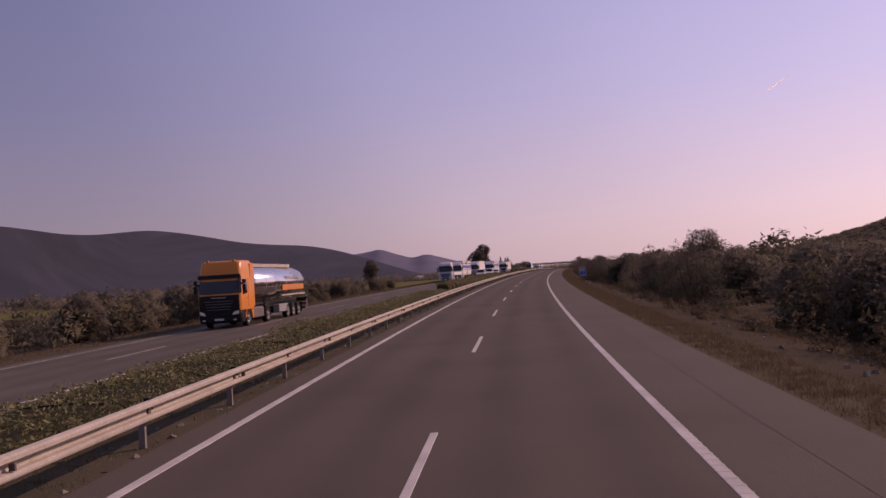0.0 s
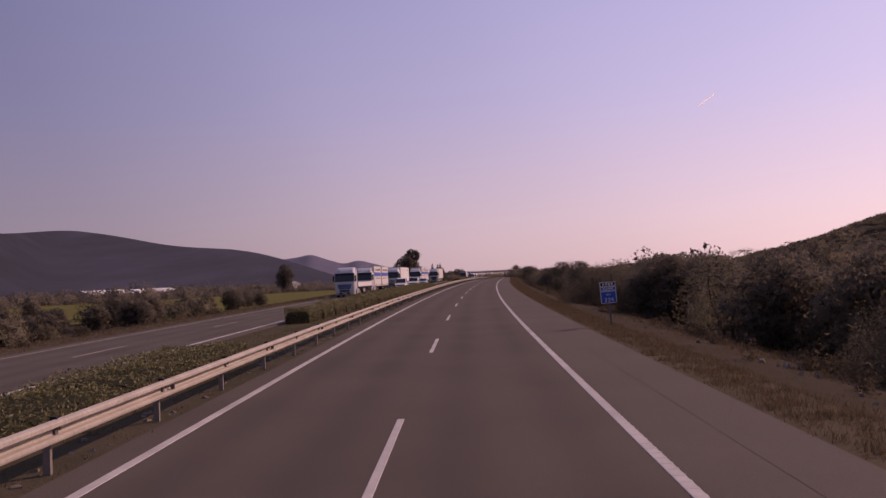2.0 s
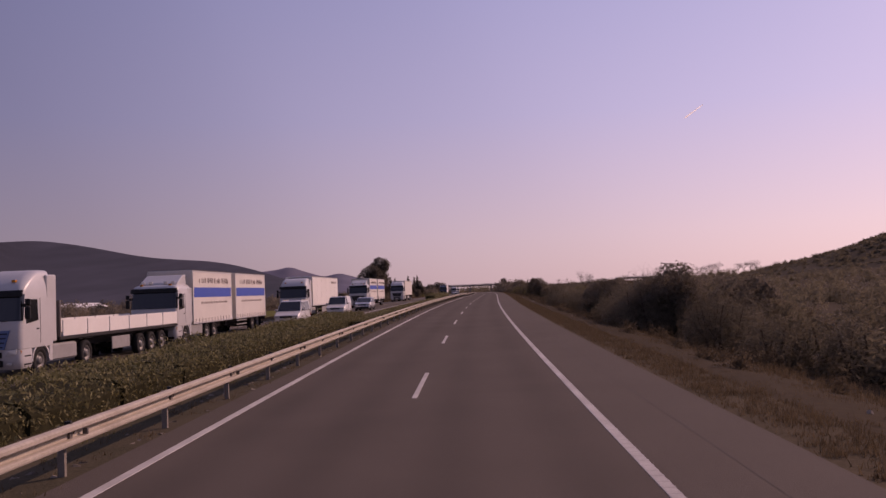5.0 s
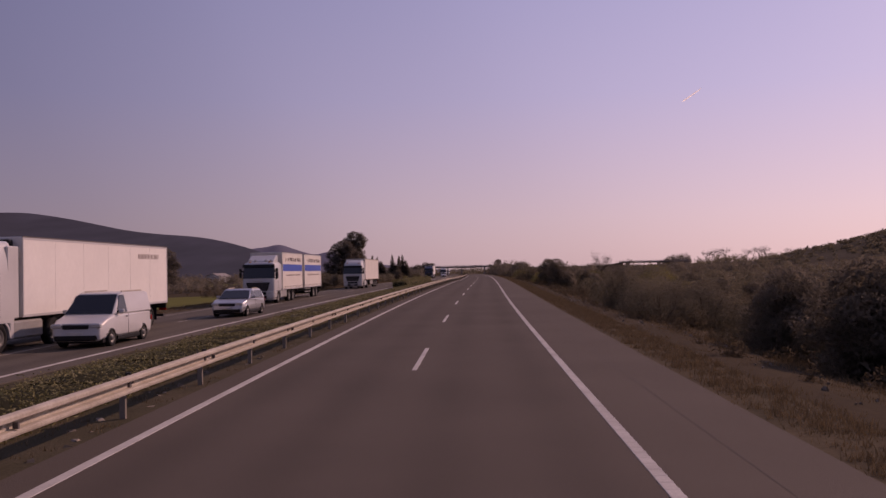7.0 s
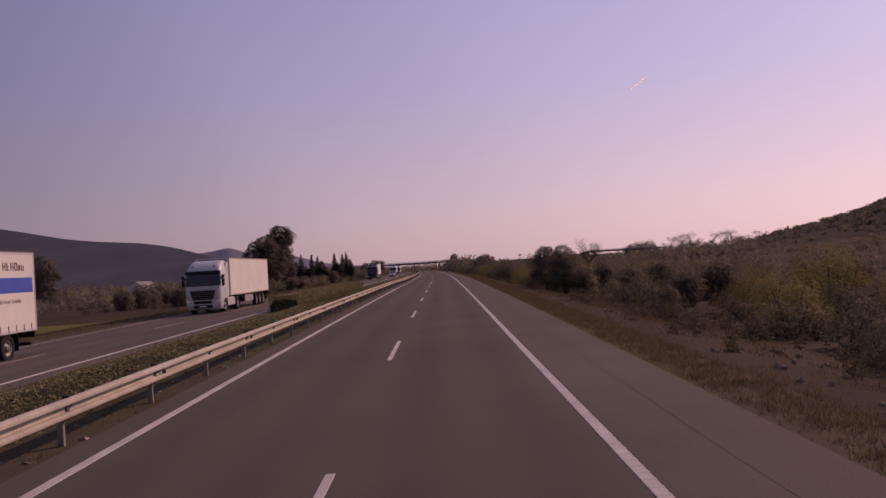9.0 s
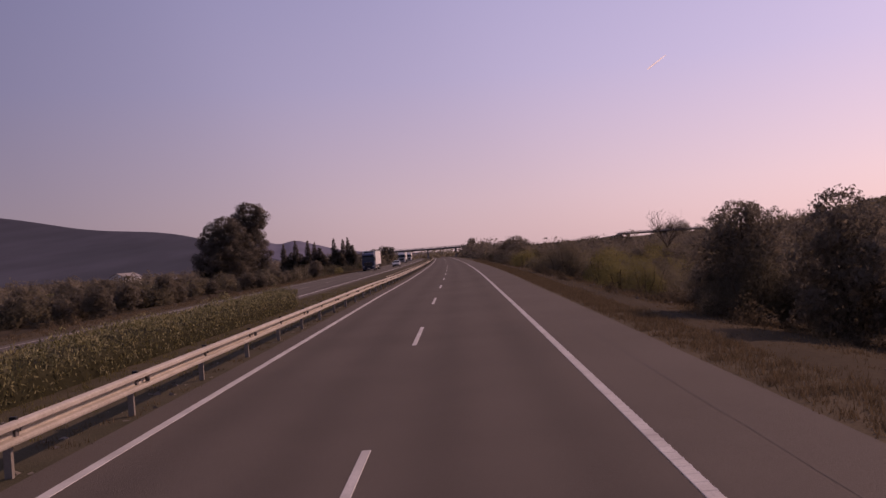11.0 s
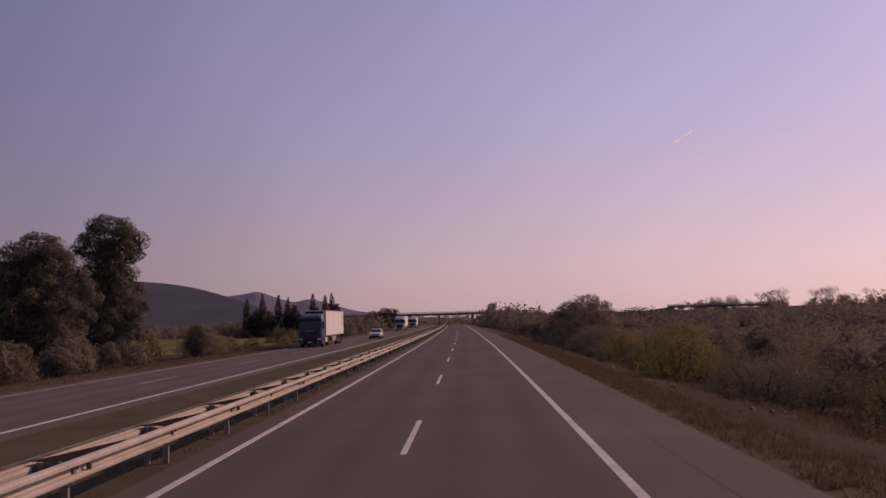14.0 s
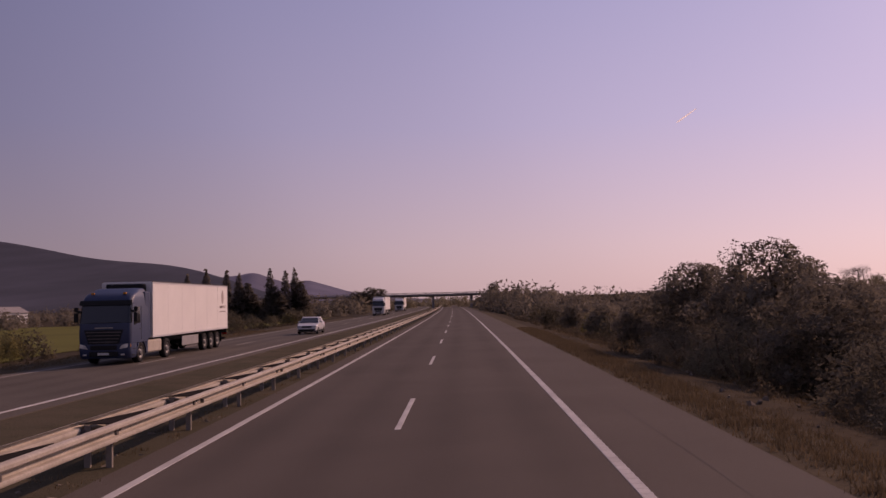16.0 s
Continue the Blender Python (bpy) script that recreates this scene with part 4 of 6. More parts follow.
# ---- road bridge ahead ----
def bridge():
    root = tagged(new("road_bridge"), "concrete road bridge on piers over the motorway", "bridge")
    s = 742
    span = lambda u: 5.8 if u > 60 else 5.0
    for u0, u1 in ((-75, 27), (97, 142)):
        us = list(np.linspace(u0, u1, 12))
        bm = bmesh.new()
        rows = []
        for u in us:
            z = span(u)
            rows.append([bm.verts.new(road_at(s + d, u, z + h)) for d, h in ((-4.2, 0.0), (-4.2, 0.45), (4.2, 0.45), (4.2, 0.0), (3.0, -0.55), (-3.0, -0.55))])
        for a, b in zip(rows, rows[1:]):
            for j in range(6):
                bm.faces.new((a[j], a[(j + 1) % 6], b[(j + 1) % 6], b[j]))
        bm.faces.new(rows[0])
        bm.faces.new(rows[-1])
        part("deck", bm, CONCRETE, root)
    for d, u0, u1 in ((-4.1, -75, 27), (4.1, -75, 27), (-4.1, 97, 142), (4.1, 97, 142)):
        us = list(np.linspace(u0, u1, 12))
        bm = bmesh.new()
        for z0, z1 in ((0.95, 1.05), (0.65, 0.72)):
            rr2 = [[bm.verts.new(road_at(s + d + e, u, span(u) + z)) for e, z in ((-0.04, z0), (-0.04, z1), (0.04, z1), (0.04, z0))] for u in us]
            for a, b in zip(rr2, rr2[1:]):
                for j in range(4):
                    bm.faces.new((a[j], a[(j + 1) % 4], b[(j + 1) % 4], b[j]))
        rail = part("railing", bm, STEEL, root)
        for u in np.arange(u0 + 1, u1, 4.0):
            bm = bmesh.new()
            box(bm, -0.05, 0.05, -0.05, 0.05, 0.42, 1.05)
            post = part("railing_post", bm, STEEL_DARK, rail)
            post.matrix_world = road_pose(s + d, u, span(u))
    for u in (-40, -20.5, -7.2, 7.8, 22, 102, 122, 140):
        bm = bmesh.new()
        for d in (-2.2, 2.2):
            box(bm, -0.45, 0.45, d - 0.45, d + 0.45, -3.0, span(u) - 0.5, bevel=0.08)
        box(bm, -0.5, 0.5, -3.2, 3.2, span(u) - 1.1, span(u) - 0.5, bevel=0.04)
        pier = part("pier", bm, CONCRETE, root)
        pier.matrix_world = road_pose(s, u, 0)
    return root


bridge()
bank_cols = [(22, -1.0), (28, 4.6), (44, 3.6), (86, 4.2), (98, 5.6)]
verts, faces = [], []
for d, f in ((-13, 0.0), (-3.6, 1.0), (3.6, 1.0), (13, 0.0)):
    for u, z in bank_cols:
        verts.append(road_at(742 + d, u, -2 + (z + 2) * f))
for i in range(3):
    for j in range(4):
        a = i * 5 + j
        faces.append((a, a + 1, a + 6, a + 5))
tagged(new("embankment", raw_mesh("embankment", verts, faces, HILL)), "earth embankment that carries the bridge road", "embankment", kind="structure")

# ---- farm sheds and house in the plain ----
def shed(name, s0, u0, s1, u1, width, wall_h, roof_h, label, category, wall=CONCRETE, roof=ROOF_WHITE, up=-2.2):
    """A long gabled building between two places."""
    a, b = road_at(s0, u0, up), road_at(s1, u1, up)
    d = (b - a)
    length, turn = d.length, math.degrees(math.atan2(d.y, d.x))
    root = tagged(new(name), label, category)
    root.matrix_world = pose(a.x, a.y, min(a.z, b.z), 0, 0, turn)
    bm = bmesh.new()
    box(bm, 0, length, -width / 2, width / 2, -0.5, wall_h)
    for x in (0.05, length - 0.05):
        v = [bm.verts.new((x, y, z)) for y, z in ((-width / 2, wall_h), (width / 2, wall_h), (0, roof_h - 0.1))]
        bm.faces.new(v)
    part("wall", bm, wall, root)
    for sy in (-1, 1):
        bm = bmesh.new()
        c = [(-0.4, sy * (width / 2 + 0.4), wall_h - 0.12), (length + 0.4, sy * (width / 2 + 0.4), wall_h - 0.12), (length + 0.4, 0, roof_h), (-0.4, 0, roof_h)]
        lo = [bm.verts.new(Vector(p)) for p in c]
        hi = [bm.verts.new(Vector(p) + Vector((0, 0, 0.15))) for p in c]
        bm.faces.new(lo)
        bm.faces.new(hi)
        for i in range(4):
            j = (i + 1) % 4
            bm.faces.new((lo[i], lo[j], hi[j], hi[i]))
        bmesh.ops.recalc_face_normals(bm, faces=bm.faces)
        part("roof", bm, roof, root)
    for x in np.arange(4, length - 2, max(3.0, length / 12)):
        bm = bmesh.new()
        box(bm, x, x + 1.2, -width / 2 - 0.03, -width / 2 + 0.02, 1.0, 1.9)
        part("window", bm, BLACK, root)
    return root


shed("farm_shed", 496, -221, 526, -211, 14, 3.0, 5.0, "long low white roofed farm shed", "shed")
shed("farm_shed", 530, -209, 562, -198, 14, 3.0, 5.0, "long low white roofed farm shed", "shed")
shed("house", 566, -95, 571, -92, 5, 1.6, 2.5, "small white house in the scrub", "house", wall=ROOF_WHITE, roof=CONCRETE, up=-1.6)
shed("house", 700, -160, 712, -156, 9, 4.0, 6.0, "small white house in the plain", "house", wall=ROOF_WHITE, roof=CONCRETE, up=-2.0)

# ---- kilometre sign ----
def writing(text, size, mat, parent, x, z, y=-0.024):
    cu = bpy.data.curves.new("number", "FONT")
    cu.body, cu.size, cu.extrude, cu.align_x = text, size, 0.002, "CENTER"
    tmp = bpy.data.objects.new("number", cu)
    me = bpy.data.meshes.new_from_object(tmp)
    bpy.data.objects.remove(tmp)
    me.materials.append(mat)
    ob = new("number", me)
    ob.parent, ob.matrix_local = parent, pose(x, y, z, 90, 0, 0)
    return ob


sign = tagged(new("kilometre_sign"), "blue kilometre sign with a white border on a post", "sign")
sign.matrix_world = road_pose(93.3, 6.95, -0.12, 0) @ pose(0, 0, 0, 0, -3, 0) @ Matrix.Diagonal((0.95, 1, 0.82, 1))
boxes_sign = [("post", STEEL_DARK, (-0.04, 0.04, 0.0, 0.06, -0.2, 2.25)), ("panel", SIGN_WHITE, (-0.34, 0.34, -0.02, 0.0, 1.25, 1.85)), ("road_panel", SIGN_WHITE, (-0.34, 0.34, -0.02, 0.0, 1.87, 2.07)), ("name_panel", SIGN_WHITE, (-0.34, 0.34, -0.02, 0.0, 2.09, 2.30))]
made = {}
for nm, mat, b in boxes_sign:
    bm = bmesh.new()
    box(bm, *b, bevel=0.006, segments=1)
    made[nm] = part(nm, bm, mat, sign)
for nm, mat, b in (("panel", SIGN_BLUE, (-0.31, 0.31, -0.023, -0.018, 1.28, 1.82)), ("road_panel", SIGN_BLUE, (-0.31, 0.31, -0.023, -0.018, 1.90, 2.04)), ("name_panel", BLACK, (-0.31, 0.31, -0.023, -0.018, 2.12, 2.27))):
    bm = bmesh.new()
    box(bm, *b)
    face = part("panel_face", bm, mat, made[nm])
    if nm == "panel":
        writing("334", 0.27, SIGN_WHITE, made[nm], 0.0, 1.33, -0.026)
        writing("km", 0.14, SIGN_WHITE, made[nm], 0.0, 1.64, -0.026)
    else:
        bm = bmesh.new()
        for k in range(4):
            box(bm, -0.22 + 0.12 * k, -0.14 + 0.12 * k, -0.027, -0.022, b[4] + 0.03, b[5] - 0.03)
        part("lettering", bm, SIGN_WHITE, made[nm])


# ---- small roadside things ----
def stones(name, regions, seed, label, small=0.04, large=0.14):
    rng = np.random.default_rng(seed)
    verts, faces = [], []
    cube = [(-1, -1, -1), (1, -1, -1), (1, 1, -1), (-1, 1, -1), (-0.7, -0.7, 1), (0.7, -0.7, 1), (0.7, 0.7, 1), (-0.7, 0.7, 1)]
    quads = [(0, 3, 2, 1), (4, 5, 6, 7), (0, 1, 5, 4), (1, 2, 6, 5), (2, 3, 7, 6), (3, 0, 4, 7)]
    for s0, s1, u0, u1, n in regions:
        for _ in range(n):
            s, u, r = rng.uniform(s0, s1), rng.uniform(u0, u1), rng.uniform(small, large)
            base = road_at(s, u, ground_up(s, u) + r * 0.3)
            turn = Euler(rng.uniform(-0.5, 0.5, 3) + np.array([0, 0, rng.uniform(0, 6)])).to_matrix()
            k = len(verts)
            for c in cube:
                verts.append(base + turn @ Vector(np.array(c) * r * rng.uniform(0.6, 1.3, 3)))
            faces.extend([tuple(k + i for i in q) for q in quads])
    return tagged(new(name, raw_mesh(name, verts, faces, STONE)), label, "stones", kind="stuff")


STONE = material("pale_stone", (0.24, 0.20, 0.16), 0.9, spread=0.4, scale=2, fine=15, island=0.7, spec=0.02)
stones("rubble", [(20, 150, 8.0, 11, 260), (190, 300, 7.6, 11.5, 260), (320, 440, 7.6, 11, 130)], 21, "pale broken stones scattered over the bank", 0.02, 0.065)
stones("rubble", [(0, 430, -5.2, -4.3, 1500)], 22, "small stones and rubbish under the crash barrier", 0.02, 0.085)


def marker_post(s, u):
    root = tagged(new("marker_post"), "slim white marker post with a dark band", "marker post")
    root.matrix_world = road_pose(s, u, -0.32)
    bm = bmesh.new()
    box(bm, -0.06, 0.06, -0.03, 0.03, -0.1, 1.15, bevel=0.012, taper=lambda c: setattr(c, "z", c.z - 0.05 * (c.x > 0) * (c.z > 1)))
    part("post", bm, SIGN_WHITE, root)
    bm = bmesh.new()
    box(bm, -0.063, 0.063, -0.033, 0.033, 0.80, 1.0)
    part("reflector", bm, BLACK, root, "dark reflector band")


for s in (38, 86):
    marker_post(s, -18.9)


# ---- guardrails ----
W_PROFILE = [(0.000, 0.000), (0.030, 0.004), (0.070, 0.020), (0.080, 0.045), (0.078, 0.078), (0.058, 0.093), (-0.020, 0.104), (-0.030, 0.155), (-0.020, 0.200), (0.074, 0.212), (0.092, 0.226), (0.091, 0.272), (0.066, 0.297), (0.020, 0.306), (0.000, 0.310)]


def beam(s0, s1, u, side, low, name, parent):
    """A length of corrugated rail, its waves towards side (+1 right, -1 left)."""
    verts, faces = [], []
    n = max(2, int((s1 - s0) / 4) + 1)
    prof = [(d + 0.0, z) for d, z in W_PROFILE] + [(d - 0.006, z) for d, z in reversed(W_PROFILE)]
    k = len(prof)
    for i in range(n):
        s = s0 + (s1 - s0) * i / (n - 1)
        for d, z in prof:
            verts.append(road_at(s, u + side * d, low + z))
    for i in range(n - 1):
        for j in range(k):
            a, b = i * k + j, i * k + (j + 1) % k
            faces.append((a, b, b + k, a + k))
    ob = new(name, raw_mesh(name, verts, faces, STEEL))
    ob.parent = parent
    return ob


def post_mesh():
    bm = bmesh.new()
    box(bm, -0.05, 0.05, -0.030, -0.024, -0.1, 0.70)
    box(bm, -0.05, -0.044, -0.024, 0.035, -0.1, 0.70)
    box(bm, 0.044, 0.05, -0.024, 0.035, -0.1, 0.70)
    me = bpy.data.meshes.new("post")
    bm.to_mesh(me)
    bm.free()
    me.materials.append(STEEL_POST)
    return me


def small_mesh(name, boxes, mat, bevel=0.0):
    bm = bmesh.new()
    for b in boxes:
        box(bm, *b, bevel=bevel)
    me = bpy.data.meshes.new(name)
    bm.to_mesh(me)
    bm.free()
    me.materials.append(mat)
    return me


def guardrail(s0, s1, u, side, label, reflectors=True, low=0.42):
    root = tagged(new("guardrail"), label, "guardrail")
    post, spacer = post_mesh(), small_mesh("spacer", [(-0.06, 0.06, -0.045, 0.045, 0.50, 0.64)], STEEL_DARK, 0.01)
    reflector = small_mesh("reflector", [(-0.045, 0.045, -0.03, 0.03, 0.0, 0.085), (-0.02, 0.02, -0.10, 0.03, 0.0, 0.025)], BLACK, 0.008)
    bolt = small_mesh("bolt", [(-0.012, 0.012, -0.02, 0.02, 0.03, 0.07)], STEEL_DARK, 0.006)
    valley = small_mesh("valley_reflector", [(-0.03, 0.045, -0.02, 0.02, 0.0, 0.085)], STEEL_DARK, 0.006)
    # a near-black wedge plate that reaches from rail to rail
    bm = bmesh.new()
    rim = [(-0.02, 0.0), (0.58, 0.0), (0.58, 0.5), (0.50, 2.1)]
    lo, hi = [bm.verts.new((x, y, -0.012)) for x, y in rim], [bm.verts.new((x, y, 0.0)) for x, y in rim]
    bm.faces.new(lo[::-1])
    bm.faces.new(hi)
    for i in range(4):
        bm.faces.new((lo[i], lo[(i + 1) % 4], hi[(i + 1) % 4], hi[i]))
    plate = wood_mesh("wedge_plate", bm)
    plate.materials[0] = WEDGE_BLACK
    for s in np.arange(s0, s1, 16.0):
        beam(s, min(s + 16.0 + 0.15, s1), u, side, low, "rail", root)
    s = s0
    while s < min(s1, 760):
        for nm, me, m in (("post", post, road_pose(s, u - side * 0.13, 0)), ("spacer", spacer, road_pose(s, u - side * 0.05, 0)), ("bolt", bolt, road_pose(s + 0.05, u + side * 0.03, low + 0.125))):
            ob = new(nm, me)
            ob.parent, ob.matrix_world = root, m
        if reflectors and s < 360:
            ob = new("reflector", reflector)
            ob.parent, ob.matrix_world = root, road_pose(s, u - side * 0.03, low + 0.262)
        if reflectors and round((s - s0) / 4) % 2:
            ob = new("valley_reflector", valley)
            ob.parent, ob.matrix_world = root, road_pose(s + 0.35, u + side * 0.045, low + 0.105)
        if not reflectors:
            ob = new("wedge_plate", plate)
            ob.parent, ob.matrix_world = root, road_pose(s, u, low + 0.27)
        s += 4.0
    return root


guardrail(-98, 1000, -4.36, 1, "galvanised steel crash barrier on posts along the median")
guardrail(358, 1000, -4.98, -1, "galvanised steel crash barrier facing the oncoming carriageway", False, 0.45)


# ---- oleander hedges in the median ----
def hedge_segment(seed, height, length=4.0, width=2.4, n=2400):
    rng = np.random.default_rng(seed)
    bumps = [(rng.uniform(0, length), rng.uniform(-width / 2, width / 2), rng.uniform(0.5, 1.0), rng.uniform(-0.15, 0.22)) for _ in range(14)]
    y, x = rng.uniform(-0.1, length + 0.1, n), rng.uniform(-1, 1, n)
    face = rng.uniform(0, 1, n)
    top = np.array([height * (1 + sum(h * math.exp(-((yy - by) ** 2 + (xx * width / 2 - bx) ** 2) / (0.5 * w * w)) for by, bx, w, h in bumps)) for xx, yy in zip(x, y)])
    z = top * (1 - 0.25 * np.abs(x) ** 3) * np.where(face < 0.55, rng.uniform(0.85, 1.06, n), rng.uniform(0.08, 1.0, n))
    edge = np.sign(x) * rng.uniform(0.85, 1.05, n)
    x = np.where(face < 0.55, x, edge) * width / 2
    c = np.stack([x, y, z], 1)
    a = rng.normal(size=(n, 3)) * np.array([0.8, 0.8, 1.0])
    a[:, 2] = np.abs(a[:, 2])
    a /= np.linalg.norm(a, axis=1)[:, None]
    b = np.cross(a, rng.normal(size=(n, 3)))
    b /= np.linalg.norm(b, axis=1)[:, None]
    ln, wd = rng.uniform(0.032, 0.075, n)[:, None], rng.uniform(0.013, 0.027, n)[:, None]
    quad = np.stack([c - a * ln, c + b * wd, c + a * ln, c - b * wd], 1).reshape(-1, 3)
    return raw_mesh("foliage", quad.tolist(), [(4 * i, 4 * i + 1, 4 * i + 2, 4 * i + 3) for i in range(n)], LEAF_HEDGE)


# added dark core: stands for shade between the leaves and at the hedge's end
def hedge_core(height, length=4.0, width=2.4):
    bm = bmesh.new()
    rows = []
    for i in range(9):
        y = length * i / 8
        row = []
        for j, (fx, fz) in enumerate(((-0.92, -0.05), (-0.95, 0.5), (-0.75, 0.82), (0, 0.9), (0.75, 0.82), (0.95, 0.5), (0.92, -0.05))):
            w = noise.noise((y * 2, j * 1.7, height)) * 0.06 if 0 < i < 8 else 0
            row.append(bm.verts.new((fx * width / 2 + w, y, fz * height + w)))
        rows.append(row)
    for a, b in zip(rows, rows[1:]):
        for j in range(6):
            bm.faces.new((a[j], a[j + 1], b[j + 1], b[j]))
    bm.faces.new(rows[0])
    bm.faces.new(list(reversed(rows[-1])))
    me = bpy.data.meshes.new("hedge_shade_core")
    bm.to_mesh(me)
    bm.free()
    me.materials.append(HEDGE_SHADE)
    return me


SEGMENTS = [hedge_segment(200 + i, 0.8) for i in range(6)]
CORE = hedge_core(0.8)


def hedge(s0, s1, centre, width, height, label, start=None):
    """start: middle and width at the near end, where they differ, and how far on they reach the hedge's own."""
    root = tagged(new("hedge"), label, "hedge")
    n = max(1, round((s1 - s0) / 4))
    cuts = [s0 + (s1 - s0) * i / n for i in range(n + 1)]
    centre0, width0, reach = start or (centre, width, 1.0)
    for i, (s, e) in enumerate(zip(cuts, cuts[1:])):
        grow = height * (1 + 0.14 * noise.noise((s * 0.11, centre, 2.0)))
        f = min(1.0, (s - s0) / reach)
        mid, wide = centre0 + (centre - centre0) * f, width0 + (width - width0) * f
        for nm, me in (("foliage", SEGMENTS[i % 6]), ("hedge_shade_core", CORE)):
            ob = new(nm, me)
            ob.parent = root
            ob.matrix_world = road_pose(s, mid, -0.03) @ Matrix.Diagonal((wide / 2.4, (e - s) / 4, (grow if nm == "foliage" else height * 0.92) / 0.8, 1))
    for i, (e, mid, wide) in enumerate(((s0, centre0, width0), (s1, centre, width))):
        ob = new("foliage", SEGMENTS[i])
        ob.parent = root
        ob.matrix_world = road_pose(e, mid, -0.03, 90) @ Matrix.Diagonal((0.10, wide / 4, height / 0.8, 1)) @ pose(0, -2, 0)
    return root


hedge(-40, 84, -6.75, 2.5, 0.60, "low green oleander hedge close behind the crash barrier")
hedge(105.4, 194, -8.05, 2.7, 0.82, "clipped green oleander hedge with a square end in the central reservation", (-8.4, 1.4, 50))
hedge(188, 286, -6.5, 2.1, 0.44, "low green oleander plants close behind the crash barrier")
hedge(286, 329.5, -8.5, 1.85, 0.95, "clipped green oleander hedge in the central reservation")


# ---- grass ----
def grass_patch(seed, length, width, n, height, mat, floor=lambda x: 0.0):
    rng = np.random.default_rng(seed)
    tufts = rng.uniform(0, 1, (max(8, n // 14), 2)) * np.array([width, length]) - np.array([width / 2, 0])
    c = tufts[rng.integers(0, len(tufts), n)] + rng.normal(size=(n, 2)) * 0.10
    h = height * rng.uniform(0.4, 1.25, n)
    lean = rng.normal(size=(n, 2)) * 0.35
    a = rng.uniform(0, math.tau, n)
    w = rng.uniform(0.007, 0.017, n)
    verts, faces = [], []
    for i in range(n):
        dx, dy = math.cos(a[i]) * w[i], math.sin(a[i]) * w[i]
        x, y = c[i]
        z = floor(x)
        verts += [(x - dx, y - dy, z - 0.03), (x + dx, y + dy, z - 0.03), (x + lean[i, 0] * h[i], y + lean[i, 1] * h[i], z + h[i])]
        faces.append((3 * i, 3 * i + 1, 3 * i + 2))
    return raw_mesh("grass", verts, faces, mat)


def grass_strip(s0, s1, u, patches, up, label):
    root = tagged(new("grass"), label, "grass", kind="stuff")
    s, i = s0, 0
    while s < s1:
        ob = new("grass_patch", patches[i % len(patches)])
        ob["kind"] = "stuff"
        ob.parent, ob.matrix_world = root, road_pose(s, u(s) if callable(u) else u, up)
        s, i = s + 4.0, i + 1
    return root


def bank(u):
    """Height of the roadside bank, on the whole."""
    return float(np.interp(u, (5.8, 6.2, 7.2, 8.3, 9.4, 10.6, 12.0, 13.5, 15.0), (-0.02, -0.03, -0.07, -0.22, -0.33, -0.60, -0.96, -1.24, -1.38)))


DRY = [grass_patch(300 + i, 4.2, 1.4, 1500, 0.13, GRASS_DRY, lambda x: bank(6.75 + x)) for i in range(4)]
DRY_WIDE = [grass_patch(310 + i, 4.2, 4.6, 1300, 0.12, GRASS_DRY, lambda x: bank(8.4 + x)) for i in range(4)]
DRY_BANK = [grass_patch(315 + i, 4.2, 4.0, 500, 0.20, GRASS_DRY, lambda x: bank(12.0 + x)) for i in range(3)]
DRY_FLAT = [grass_patch(318 + i, 4.2, 3.6, 700, 0.15, GRASS_DRY) for i in range(3)]
GREEN = [grass_patch(320 + i, 4.2, 3.6, 1100, 0.10, GRASS_GREEN) for i in range(4)]
grass_strip(0, 480, 6.75, DRY, 0.0, "strip of dry yellow grass along the shoulder")
grass_strip(0, 480, 8.4, DRY_WIDE, 0.0, "dry yellow brown grass on the verge")
grass_strip(0, 480, 12.0, DRY_BANK, 0.0, "dry yellow brown grass on the bank")
grass_strip(0, 500, lambda s: -19.8 + opp(s), DRY_FLAT, -0.25, "dry yellow grass beside the far carriageway")
grass_strip(0, 372, -7.0, GREEN, -0.03, "short sparse grass in the central reservation")

RUBBLE = [grass_patch(330 + i, 4.2, 0.9, 160, 0.10, GRASS_DRY) for i in range(3)]
grass_strip(-20, 480, -4.75, RUBBLE, -0.02, "thin dry weeds under the crash barrier")


# ---- vehicles ----
def paint(name, colour, rough=0.35, metal=0.0):
    m = material(name, colour, rough, metal, spread=0.10, scale=1.1, fine=9, mottle=0.10, spec=0.5)
    m.node_tree.nodes["Principled BSDF"].inputs["Coat Weight"].default_value = 0.12
    return m


WHITE = paint("white_lacquer", (0.50, 0.49, 0.48))
TRAILER_WHITE = material("trailer_panel", (0.74, 0.71, 0.66), 0.55, spread=0.08, scale=0.5, fine=6, mottle=0.12)
CURTAIN = material("curtain_tarpaulin", (0.66, 0.62, 0.56), 0.6, spread=0.10, scale=0.7, fine=8, mottle=0.15, bump=0.2)
ORANGE = paint("orange_lacquer", (0.72, 0.23, 0.015))
BLUE = paint("dark_blue_lacquer", (0.014, 0.028, 0.075), 0.5)
SILVER = paint("silver_lacquer", (0.42, 0.42, 0.44), 0.3, 0.6)
STRIPE = material("blue_stripe", (0.05, 0.10, 0.42), 0.5, spread=0.1, fine=8, mottle=0.1)
LETTER = material("grey_lettering", (0.16, 0.12, 0.11), 0.6, spread=0.1)
LETTER_PALE = material("faded_lettering", (0.42, 0.35, 0.31), 0.6, spread=0.1)
CHROME = material("polished_steel", (0.72, 0.70, 0.70), 0.16, metal=1.0, spread=0.06, scale=0.8, fine=5, mottle=0.08)
